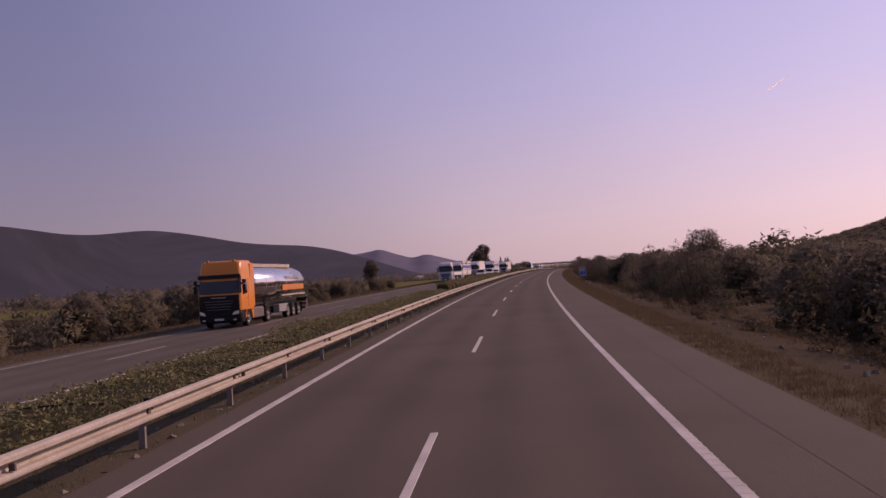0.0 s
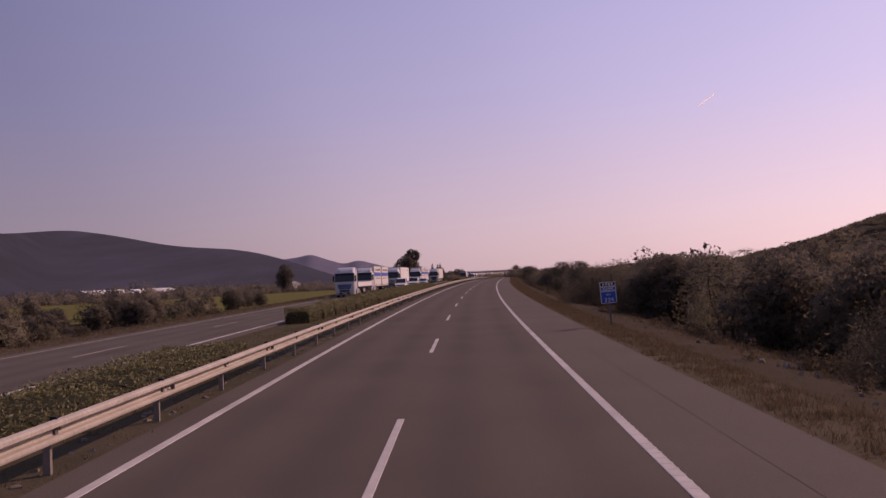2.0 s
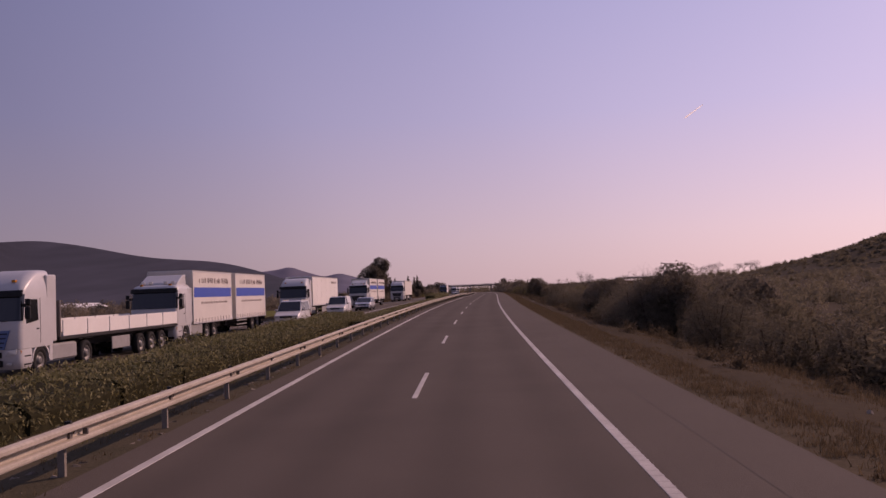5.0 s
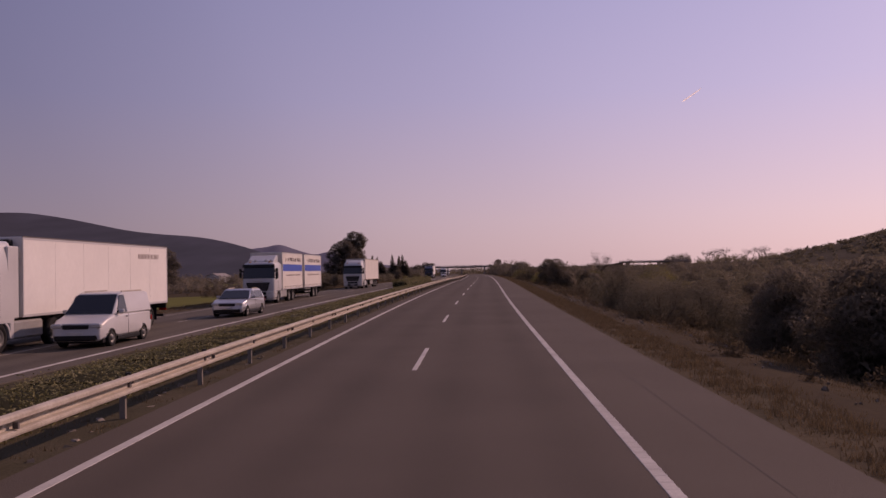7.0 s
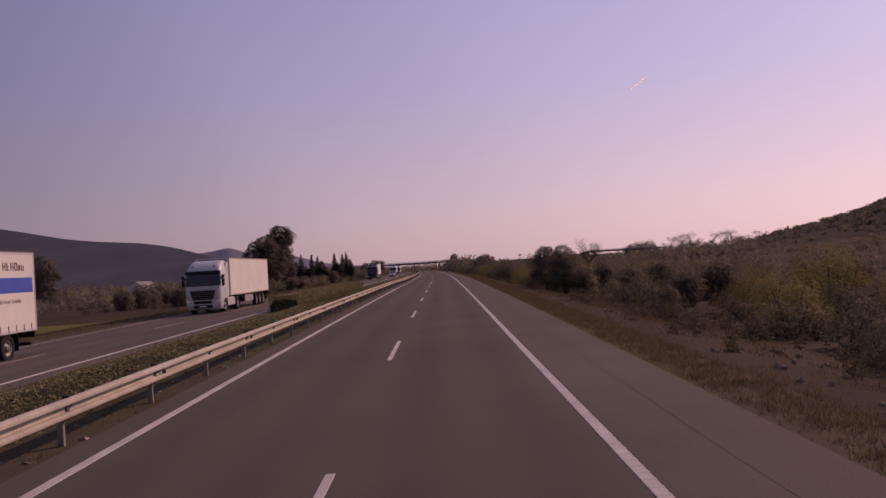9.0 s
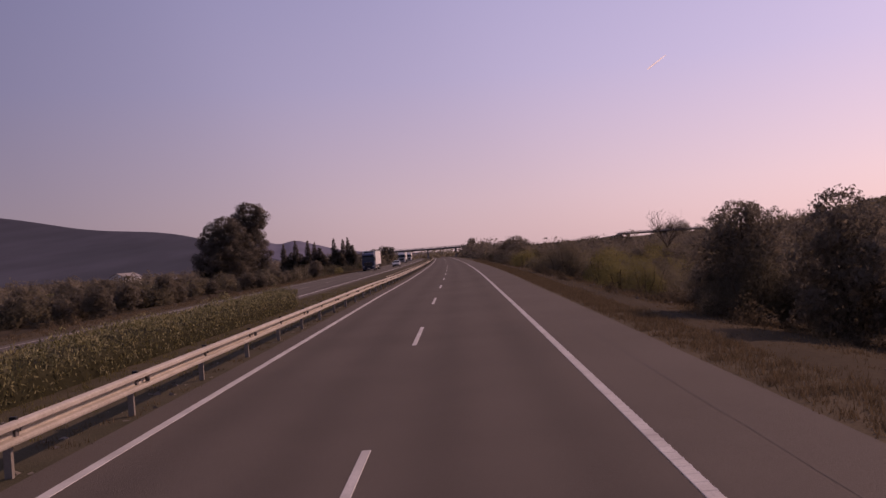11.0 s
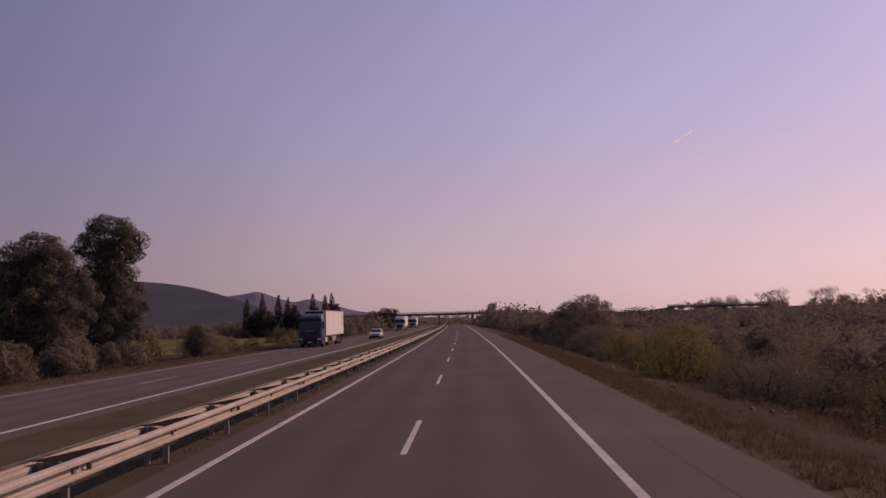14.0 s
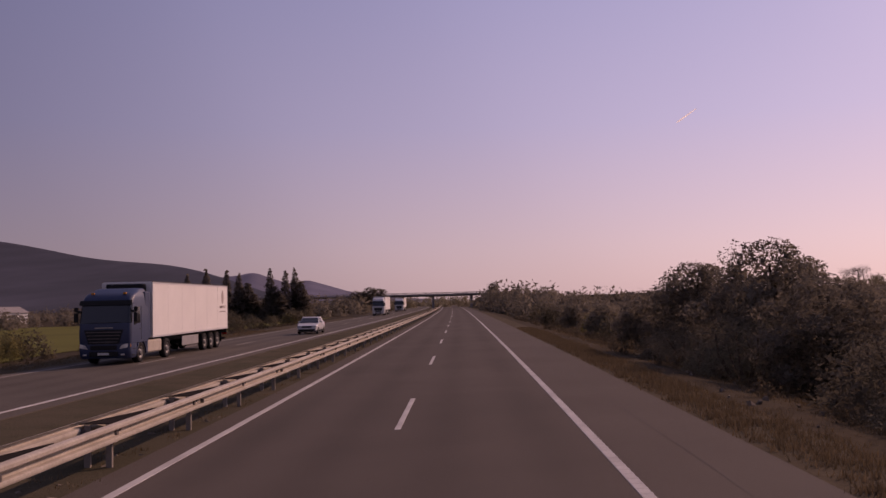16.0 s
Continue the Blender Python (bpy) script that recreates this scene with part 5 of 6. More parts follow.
ALLOY = material("wheel_alloy", (0.16, 0.155, 0.15), 0.5, metal=0.4, spread=0.15)
RUBBER = material("tyre_rubber", (0.022, 0.021, 0.021), 0.85, spread=0.25, scale=5, fine=40, bump=0.3)
CHASSIS = material("chassis_steel", (0.035, 0.033, 0.033), 0.6, metal=0.2, spread=0.3, scale=2, fine=20)
SKIRT = material("grey_skirt", (0.30, 0.29, 0.28), 0.5, spread=0.15)
GLASS = material("vehicle_glass", (0.012, 0.014, 0.017), 0.06, spread=0.1, mottle=0.05, spec=0.6)
LENS = material("lamp_lens", (0.60, 0.60, 0.58), 0.12, metal=0.3, spread=0.1, spec=0.6)
RED_LENS = material("red_lens", (0.35, 0.02, 0.015), 0.2, spread=0.1)
PLATE = material("number_plate", (0.55, 0.54, 0.50), 0.5, spread=0.1)
BLUE_GRILLE = material("blue_grey_paint", (0.13, 0.20, 0.36), 0.45, spread=0.15)


def side_profile(bm, pts, x0, x1, bevel=0.05, taper=None):
    """A solid from a side view (y, z), as wide as x0 to x1, with rounded long edges."""
    left, right = [bm.verts.new((x0, y, z)) for y, z in pts], [bm.verts.new((x1, y, z)) for y, z in pts]
    n = len(pts)
    caps = [bm.faces.new(left), bm.faces.new(list(reversed(right)))]
    for i in range(n):
        j = (i + 1) % n
        bm.faces.new((left[j], left[i], right[i], right[j]))
    if taper:
        for v in left + right:
            taper(v.co)
    if bevel:
        bmesh.ops.bevel(bm, geom=list({e for f in caps for e in f.edges}), offset=bevel, segments=3, affect="EDGES", profile=0.6, clamp_overlap=True)
    bmesh.ops.recalc_face_normals(bm, faces=bm.faces)


def arch(y, r, z=0.5, lift=0.08, n=7):
    """Points over a wheel, from its rear to its front."""
    return [(y + (r + lift) * math.cos(math.pi * i / (n - 1)), z + (r + lift) * math.sin(math.pi * i / (n - 1))) for i in range(n)]


def revolve(bm, prof, n=26):
    rings = [[bm.verts.new((x, r * math.cos(i * math.tau / n), r * math.sin(i * math.tau / n))) for i in range(n)] for x, r in prof]
    for a, b in zip(rings, rings[1:]):
        for i in range(n):
            j = (i + 1) % n
            bm.faces.new((a[i], a[j], b[j], b[i]))
    return rings


def wheel_meshes(r, w):
    bm = bmesh.new()
    revolve(bm, [(-w / 2, r * 0.60), (-w / 2, r * 0.9), (-w * 0.38, r), (w * 0.38, r), (w / 2, r * 0.9), (w / 2, r * 0.60), (w * 0.25, r * 0.58)])
    tyre = bpy.data.meshes.new("wheel")
    bm.to_mesh(tyre)
    bm.free()
    tyre.materials.append(RUBBER)
    bm = bmesh.new()
    revolve(bm, [(-w * 0.48, 0.01), (-w * 0.48, r * 0.5), (-w * 0.3, r * 0.60), (w * 0.40, r * 0.62), (w * 0.47, r * 0.58), (w * 0.22, r * 0.46), (w * 0.12, r * 0.32), (w * 0.46, r * 0.28), (w * 0.50, r * 0.12), (w * 0.50, 0.01)])
    rim = bpy.data.meshes.new("rim")
    bm.to_mesh(rim)
    bm.free()
    rim.materials.append(ALLOY)
    for me in (tyre, rim):
        me.polygons.foreach_set("use_smooth", [True] * len(me.polygons))
    return tyre, rim


TRUCK_WHEEL, CAR_WHEEL = wheel_meshes(0.5, 0.30), wheel_meshes(0.32, 0.20)


def wheel(root, meshes, x, y, r):
    ob = new("wheel", meshes[0])
    ob.parent, ob.matrix_local = root, pose(x, y, r, 0, 0, 0 if x > 0 else 180)
    rim = new("rim", meshes[1])
    rim.parent = ob
    return ob


APART = {"side_rail", "corner_post", "top_edge", "wiper", "axle", "chassis_rail", "step", "door_bar", "roof_lamp", "side_guard", "trailer_frame", "mirror"}


def boxes(name, root, mat, *bs, bevel=0.012, label=""):
    if name in APART and len(bs) > 1:
        return [boxes(name, root, mat, b, bevel=bevel, label=label) for b in bs][0]
    bm = bmesh.new()
    for b in bs:
        box(bm, *b, bevel=bevel, segments=1)
    return part(name, bm, mat, root, label)


def pane(name, root, mat, corners, out, depth=0.012):
    """A thin slab over four corners, standing out along out."""
    bm = bmesh.new()
    o = Vector(out).normalized() * depth
    a = [bm.verts.new(Vector(c) - o) for c in corners]
    b = [bm.verts.new(Vector(c) + o) for c in corners]
    bm.faces.new(a)
    bm.faces.new(list(reversed(b)))
    for i in range(4):
        j = (i + 1) % 4
        bm.faces.new((a[j], a[i], b[i], b[j]))
    bmesh.ops.recalc_face_normals(bm, faces=bm.faces)
    return part(name, bm, mat, root)


def rounded_ring(front, half, corner, back, z, n=6):
    """Half a plan outline of a cab at the height z, from the middle of its front to its back corner."""
    pts = [(0.0, front), ((half - corner) * 0.5, front + 0.004), (half - corner, front + 0.015)]
    pts += [(half - corner + corner * math.sin(i * math.pi / 2 / n), front + 0.015 + 1.3 * corner * (1 - math.cos(i * math.pi / 2 / n))) for i in range(1, n + 1)]
    return [(x, y, z) for x, y in pts] + [(half, back, z)]


def cab_shell(bm, levels, back):
    """A cab or a bumper lofted through levels (z, front, half width, corner radius)."""
    rings = []
    for z, front, half, corner in levels:
        side = rounded_ring(front, half, corner, back, z)
        rings.append([bm.verts.new(p) for p in [(-x, y, zz) for x, y, zz in reversed(side)] + side[1:]])
    for a, b in zip(rings, rings[1:]):
        for i in range(len(a) - 1):
            bm.faces.new((a[i], a[i + 1], b[i + 1], b[i]))
        bm.faces.new((a[-1], a[0], b[0], b[-1]))
    bm.faces.new(rings[-1])
    bm.faces.new(rings[0][::-1])
    bmesh.ops.recalc_face_normals(bm, faces=bm.faces)


def wrap(name, root, mat, levels, out, keep, depth=0.02):
    """A skin over the front of a cab between levels, standing out by out; keep: how many points of the outline on each side."""
    bm = bmesh.new()
    sheets = []
    for d in (out, out - depth):
        rows = []
        for z, front, half, corner in levels:
            side = rounded_ring(front - d, half + d, corner, 2.0, z)[:keep]
            rows.append([bm.verts.new(p) for p in [(-x, y, zz) for x, y, zz in reversed(side)] + side[1:]])
        sheets.append(rows)
        for a, b in zip(rows, rows[1:]):
            for i in range(len(a) - 1):
                bm.faces.new((a[i], a[i + 1], b[i + 1], b[i]))
    outer, inner = sheets
    rim_out = outer[0] + [r[-1] for r in outer[1:]] + outer[-1][-2::-1] + [r[0] for r in outer[-2:0:-1]]
    rim_in = inner[0] + [r[-1] for r in inner[1:]] + inner[-1][-2::-1] + [r[0] for r in inner[-2:0:-1]]
    for i in range(len(rim_out)):
        j = (i + 1) % len(rim_out)
        bm.faces.new((rim_out[i], rim_out[j], rim_in[j], rim_in[i]))
    bmesh.ops.recalc_face_normals(bm, faces=bm.faces)
    return smoothed(part(name, bm, mat, root))


def smoothed(ob, angle=38):
    ob.data.polygons.foreach_set("use_smooth", [True] * len(ob.data.polygons))
    ob.data.set_sharp_from_angle(angle=radians(angle))
    return ob


def tractor(root, body, height=3.75, lower=None, grille=BLACK, tanks=SKIRT, visor=None, bonnet=None, steep=False, slots=False):
    """A cab-over tractor unit; its nose at y = 0, facing -y."""
    h = height
    if steep:
        roof = [(2.86, 0.22, 1.19, 0.20), (3.20, 0.30, 1.17, 0.20), (h - 0.16, 0.42, 1.14, 0.22), (h - 0.05, 0.52, 1.08, 0.22), (h, 0.66, 1.0, 0.2)]
    elif h < 3.3:
        roof = [(2.88, 0.24, 1.19, 0.20), (h - 0.10, 0.34, 1.16, 0.22), (h - 0.03, 0.46, 1.10, 0.22), (h, 0.62, 1.02, 0.2)]
    else:
        roof = [(2.86, 0.24, 1.19, 0.20), (3.06, 0.34, 1.18, 0.22), (3.26, 0.56, 1.15, 0.26), (h - 0.20, 0.95, 1.10, 0.30), (h - 0.06, 1.25, 1.04, 0.30), (h, 1.55, 0.96, 0.28)]
    bm = bmesh.new()
    cab_shell(bm, [(0.98, 0.02, 1.225, 0.20), (1.25, 0.0, 1.235, 0.20), (1.60, 0.01, 1.235, 0.20), (1.90, 0.04, 1.23, 0.20), (2.40, 0.15, 1.215, 0.20)] + roof, 2.25)
    smoothed(part("cab", bm, body, root))
    bm = bmesh.new()
    cab_shell(bm, [(0.30, 0.10, 1.16, 0.22), (0.40, 0.02, 1.21, 0.22), (0.66, -0.03, 1.225, 0.22), (0.97, 0.0, 1.222, 0.20)], 0.80)
    smoothed(part("bumper", bm, lower or body, root))
    if bonnet:
        wrap("front_panel", root, bonnet, [(0.98, 0.02, 1.225, 0.20), (1.25, 0.0, 1.235, 0.20), (1.60, 0.01, 1.235, 0.20), (1.84, 0.035, 1.23, 0.20)], 0.012, 5)
    wrap("windscreen", root, GLASS, [(1.93, 0.046, 1.23, 0.20), (2.40, 0.15, 1.215, 0.20), (2.84, 0.236, 1.19, 0.20)], 0.010, 8)
    wrap("sun_visor", root, visor or BLACK, [(2.76, 0.215, 1.19, 0.20), (2.90, 0.235 if not steep else 0.215, 1.19, 0.20), (2.98, 0.29 if not steep else 0.235, 1.18, 0.20)], 0.10, 6, 0.03)
    for sx in (-1, 1):
        side = lambda x0, x1: (min(sx * x0, sx * x1), max(sx * x0, sx * x1))
        pane("side_window", root, GLASS, [(sx * 1.226, 0.42, 1.82), (sx * 1.226, 1.24, 1.92), (sx * 1.205, 1.22, 2.66), (sx * 1.208, 0.52, 2.66)], (sx, 0, 0.03))
        boxes("door_seam", root, BLACK, (sx * 1.236 - 0.004, sx * 1.236 + 0.004, 1.36, 1.375, 1.1, 2.7), bevel=0)
        boxes("door_handle", root, BLACK, (sx * 1.245 - 0.012, sx * 1.245 + 0.012, 1.10, 1.26, 1.60, 1.65))
        mir = boxes("mirror", root, BLACK, (sx * 1.40 - 0.09, sx * 1.40 + 0.09, 0.16, 0.30, 1.98, 2.42), (sx * 1.40 - 0.09, sx * 1.40 + 0.09, 0.18, 0.30, 2.46, 2.68), bevel=0.035)
        boxes("mirror_arm", mir, BLACK, (*side(1.18, 1.34), 0.22, 0.27, 2.40, 2.52), bevel=0.01)
        pane("headlight", root, LENS, [(sx * 0.74, -0.055, 0.74), (sx * 1.10, 0.0, 0.80), (sx * 1.12, 0.015, 0.98), (sx * 0.86, -0.035, 0.92)], (sx * 0.3, -1, 0), 0.02)
        boxes("fog_light", root, LENS, (*side(0.80, 0.96), -0.050, 0.03, 0.44, 0.52), bevel=0.01)
        boxes("step", root, BLACK, (*side(1.05, 1.232), 0.30, 0.74, 0.42, 0.47), (*side(1.05, 1.234), 0.30, 0.74, 0.70, 0.75), bevel=0.01)
        boxes("side_fairing", root, body, (*side(1.10, 1.20), 1.9, 2.62, 1.1, h - 0.16), bevel=0.04)
        boxes("fuel_tank", root, tanks, (*side(0.72, 1.20), 2.20, 4.20, 0.40, 1.02), bevel=0.07)
        boxes("mudguard", root, BLACK, (*side(0.66, 1.2), 4.35, 5.65, 1.06, 1.12), bevel=0.02)
        bm = bmesh.new()
        outer, inner = arch(1.40, 0.50, 0.5, 0.13, 10), arch(1.40, 0.50, 0.5, 0.06, 10)
        rows = [[bm.verts.new((sx * x, y, z)) for x, (y, z) in ((0.80, p), (1.236, p), (1.236, q), (0.80, q))] for p, q in zip(outer, inner)]
        for r0, r1 in zip(rows, rows[1:]):
            for i in range(4):
                bm.faces.new((r0[i], r0[(i + 1) % 4], r1[(i + 1) % 4], r1[i]))
        bm.faces.new(rows[0])
        bm.faces.new(rows[-1][::-1])
        bmesh.ops.recalc_face_normals(bm, faces=bm.faces)
        part("wheel_arch", bm, body, root)
        boxes("cab_skirt", root, body, (*side(1.02, 1.225), 2.0, 2.25, 0.42, 1.0), bevel=0.03)
        wheel(root, TRUCK_WHEEL, sx * 1.05, 1.40, 0.5)
        wheel(root, TRUCK_WHEEL, sx * 1.05, 5.0, 0.5)
        boxes("indicator", root, material_amber, (*side(1.13, 1.20), 0.12, 0.20, 0.82, 0.94), bevel=0.01)
    if slots:
        g = boxes("grille", root, BLACK, (-0.56, 0.56, -0.034, 0.02, 1.48, 1.57), (-0.56, 0.56, -0.034, 0.02, 1.28, 1.37), (-0.60, 0.60, -0.034, 0.02, 0.98, 1.16), bevel=0.02)
        boxes("grille_slat", g, SKIRT, (-0.56, 0.56, -0.046, -0.03, 1.04, 1.07), bevel=0.004)
        boxes("badge_strip", root, STEEL, (-0.10, 0.10, -0.03, 0.01, 1.40, 1.46), bevel=0.006)
    else:
        g = pane("grille", root, grille, [(-0.70, -0.02, 0.98), (0.70, -0.02, 0.98), (0.90, -0.012, 1.62), (-0.90, -0.012, 1.62)], (0, -1, 0), 0.03)
        for k in range(4):
            w = 0.66 + 0.055 * k
            boxes("grille_slat", g, STEEL_DARK if grille is BLACK else BLACK, (-w, w, -0.066, -0.04, 1.04 + 0.15 * k, 1.08 + 0.15 * k), bevel=0.006)
        boxes("badge_strip", root, STEEL, (-0.42, 0.42, -0.03, 0.03, 1.69, 1.73), bevel=0.006)
    boxes("bumper_intake", root, BLACK, (-0.66, 0.66, -0.062, -0.02, 0.40, 0.62), bevel=0.015)
    boxes("upper_intake", root, BLACK, (-0.62, 0.62, -0.056, -0.02, 0.70, 0.90), bevel=0.015)
    boxes("number_plate", root, PLATE, (-0.26, 0.26, -0.076, -0.06, 0.46, 0.57), bevel=0.003)
    boxes("wiper", root, BLACK, (-0.7, -0.02, 0.022, 0.040, 1.93, 1.955), (0.05, 0.75, 0.022, 0.040, 1.93, 1.955), bevel=0)
    for x in (-0.75, 0.75):
        y, z = (0.50, h - 0.04) if steep else (0.52, 3.26) if h > 3.3 else (0.46, h - 0.03)
        boxes("roof_lamp", root, material_amber, (x - 0.07, x + 0.07, y, y + 0.12, z, z + 0.09), bevel=0.015)
    boxes("chassis_rail", root, CHASSIS, (-0.42, -0.32, 2.2, 6.4, 0.72, 0.98), (0.32, 0.42, 2.2, 6.4, 0.72, 0.98), bevel=0)
    boxes("axle", root, CHASSIS, (-0.95, 0.95, 1.32, 1.48, 0.42, 0.58), (-0.95, 0.95, 4.9, 5.1, 0.42, 0.6), bevel=0.02)


material_amber = material("amber_lens", (0.55, 0.22, 0.03), 0.25, spread=0.1)


def trailer_gear(root, y0, y1, skirt=True, axles=3, low=1.12):
    boxes("trailer_frame", root, CHASSIS, (-0.5, -0.38, y0 + 0.4, y1, low - 0.36, low), (0.38, 0.5, y0 + 0.4, y1, low - 0.36, low), (-1.2, 1.2, y1 - 0.12, y1 - 0.02, low - 0.25, low), bevel=0)
    for k in range(axles):
        y = y1 - 2.1 - 1.31 * k
        boxes("axle", root, CHASSIS, (-0.95, 0.95, y - 0.08, y + 0.08, 0.42, 0.58), bevel=0.02)
        for sx in (-1, 1):
            wheel(root, TRUCK_WHEEL, sx * 1.05, y, 0.5)
    for sx in (-1, 1):
        if skirt:
            boxes("side_guard", root, SKIRT, (min(sx * 1.16, sx * 1.2), max(sx * 1.16, sx * 1.2), y0 + 4.6, y1 - 6.0, 0.48, 1.0), bevel=0.015)
        if axles == 3:
            boxes("landing_leg", root, CHASSIS, (sx * 0.75 - 0.07, sx * 0.75 + 0.07, y0 + 2.9, y0 + 3.05, 0.25, low), bevel=0.01)
        boxes("mud_flap", root, BLACK, (sx * 1.05 - 0.2, sx * 1.05 + 0.2, y1 - 1.46, y1 - 1.44, 0.35, 0.95), bevel=0)
        boxes("tail_light", root, RED_LENS, (sx * 1.0 - 0.18, sx * 1.0 + 0.18, y1 - 0.03, y1 + 0.015, 0.75, 0.88), bevel=0.01)
    boxes("rear_bumper", root, CHASSIS, (-1.15, 1.15, y1 - 0.35, y1 - 0.25, 0.45, 0.58), bevel=0.01)


def van_body(root, y0, y1, z0, z1, mat, trim=STEEL, seams=0, name="trailer_body"):
    body = boxes(name, root, mat, (-1.25, 1.25, y0, y1, z0, z1), bevel=0.025)
    for sx in (-1, 1):
        x = sx * 1.25
        boxes("side_rail", body, trim, (x - 0.012, x + 0.012, y0, y1, z0, z0 + 0.09), (x - 0.012, x + 0.012, y0, y1, z1 - 0.10, z1 - 0.03), bevel=0.004)
        boxes("top_edge", body, STEEL_DARK, (x - 0.014, x + 0.014, y0, y1, z1 - 0.03, z1 + 0.012), (x - 0.014, x + 0.016, y1 - 0.03, y1 + 0.01, z0, z1), bevel=0.003)
        boxes("corner_post", body, trim, (x - 0.012, x + 0.014, y0, y0 + 0.07, z0 + 0.09, z1 - 0.1), (x - 0.012, x + 0.014, y1 - 0.07, y1, z0 + 0.09, z1 - 0.1), bevel=0.004)
        for k in range(seams):
            y = y0 + (y1 - y0) * (k + 1) / (seams + 1)
            boxes("panel_seam", body, SKIRT, (x - 0.002, x + 0.002, y - 0.003, y + 0.003, z0 + 0.1, z1 - 0.12), bevel=0)
    boxes("door_bar", body, STEEL, *[(xx - 0.018, xx + 0.018, y1, y1 + 0.03, z0 + 0.1, z1 - 0.1) for xx in (-0.8, -0.35, 0.35, 0.8)], bevel=0.005)
    return body


def text_bars(body, x, y0, y1, z, h, mat, seed, name="lettering", gap=0.25):
    """Lettering that nobody can read, as plain bars."""
    r = random.Random(seed)
    bs, y = [], y0
    while y < y1:
        w, t = r.uniform(0.45, 0.7) * h, h * 0.17
        if y + w > y1:
            break
        top = z + h * r.choice((0.72, 1.0, 1.0))
        bs.append((x - 0.004, x + 0.006, y, y + t, z, top))
        if r.random() < 0.6:
            bs.append((x - 0.004, x + 0.006, y + w - t, y + w, z, top))
        for f in r.sample((0.0, 0.5, 1.0), r.choice((1, 2))):
            at = z + (top - z - t) * f
            bs.append((x - 0.004, x + 0.006, y + t + 0.001, y + w - t - 0.001, at, at + t))
        y += w + h * gap + (h * 0.8 if r.random() < 0.15 else 0)
    return tagged(boxes(name, body, mat, *bs, bevel=0), kind="stuff")


def vehicle(s, lane, label, category):
    u = {"far": -15.2, "near": -11.75}[lane] + opp(s)
    root = tagged(new(category.replace(" ", "_")), label, category)
    root.matrix_world = road_pose(s, u, crossfall(s, u))
    return root


def stripe_box(body, y0, y1, z0, seed):
    for sx in (-1, 1):
        x = sx * 1.255
        boxes("blue_stripe", body, STRIPE, (x - 0.003, x + 0.003, y0 + 0.2, y1 - 0.2, z0 + 1.45, z0 + 2.0), bevel=0)
        text_bars(body, x, y0 + 1.1, y1 - 0.7, z0 + 2.25, 0.30, LETTER, seed)
        text_bars(body, x, y0 + 1.4, y1 - 1.0, z0 + 1.08, 0.13, LETTER_PALE, seed + 1)
        tagged(boxes("curtain_strap", body, LETTER, *[(x - 0.005, x + 0.01, y - 0.02, y + 0.02, z0 - 0.05, z0 + 0.28) for y in np.arange(y0 + 0.4, y1 - 0.2, 0.56)], bevel=0), kind="stuff")


def drawbar_truck(s, label):
    root = vehicle(s, "far", label, "lorry")
    tractor(root, WHITE, 3.15)
    bm = bmesh.new()
    side_profile(bm, [(0.75, 3.10), (0.95, 3.28), (1.75, 3.66), (2.2, 3.70), (2.2, 3.10)], -1.0, 1.0, 0.06)
    part("wind_deflector", bm, WHITE, root)
    boxes("roof_lamp", root, LENS, *[(x - 0.1, x + 0.1, 0.78, 0.9, 3.2, 3.36) for x in (-0.8, -0.4, 0.4, 0.8)], bevel=0.03)
    b = van_body(root, 2.55, 9.85, 1.0, 3.95, CURTAIN, WHITE, name="load_body")
    stripe_box(b, 2.55, 9.85, 1.0, 4)
    boxes("chassis_rail", root, CHASSIS, (-0.42, -0.32, 6.4, 9.8, 0.66, 1.0), (0.32, 0.42, 6.4, 9.8, 0.66, 1.0), (-0.1, 0.1, 9.6, 12.5, 0.55, 0.68), bevel=0)
    for sx in (-1, 1):
        wheel(root, TRUCK_WHEEL, sx * 1.05, 6.35, 0.5)
        boxes("side_guard", root, SKIRT, (min(sx * 1.16, sx * 1.2), max(sx * 1.16, sx * 1.2), 11.0, 13.4, 0.6, 0.68), (min(sx * 1.16, sx * 1.2), max(sx * 1.16, sx * 1.2), 11.0, 13.4, 0.85, 0.92), bevel=0.01)
    b = van_body(root, 10.65, 18.2, 1.0, 3.95, CURTAIN, WHITE)
    stripe_box(b, 10.65, 18.2, 1.0, 4)
    trailer_gear(root, 10.4, 18.2, skirt=False, axles=2, low=1.0)
    return root


def box_lorry(s, label, body, trailer_mat, curtain=False, **kw):
    root = vehicle(s, "far", label, "lorry")
    tractor(root, body, **kw)
    b = van_body(root, 2.75, 16.2, 1.12, 3.88, trailer_mat, STEEL if curtain else WHITE, seams=0 if curtain else 5)
    trailer_gear(root, 2.75, 16.2)
    boxes("fridge_unit" if not curtain else "bulkhead", b, BLACK, (-0.95, 0.95, 2.45, 2.74, 1.7 if curtain else 2.2, 3.78), bevel=0.05)
    return root, b


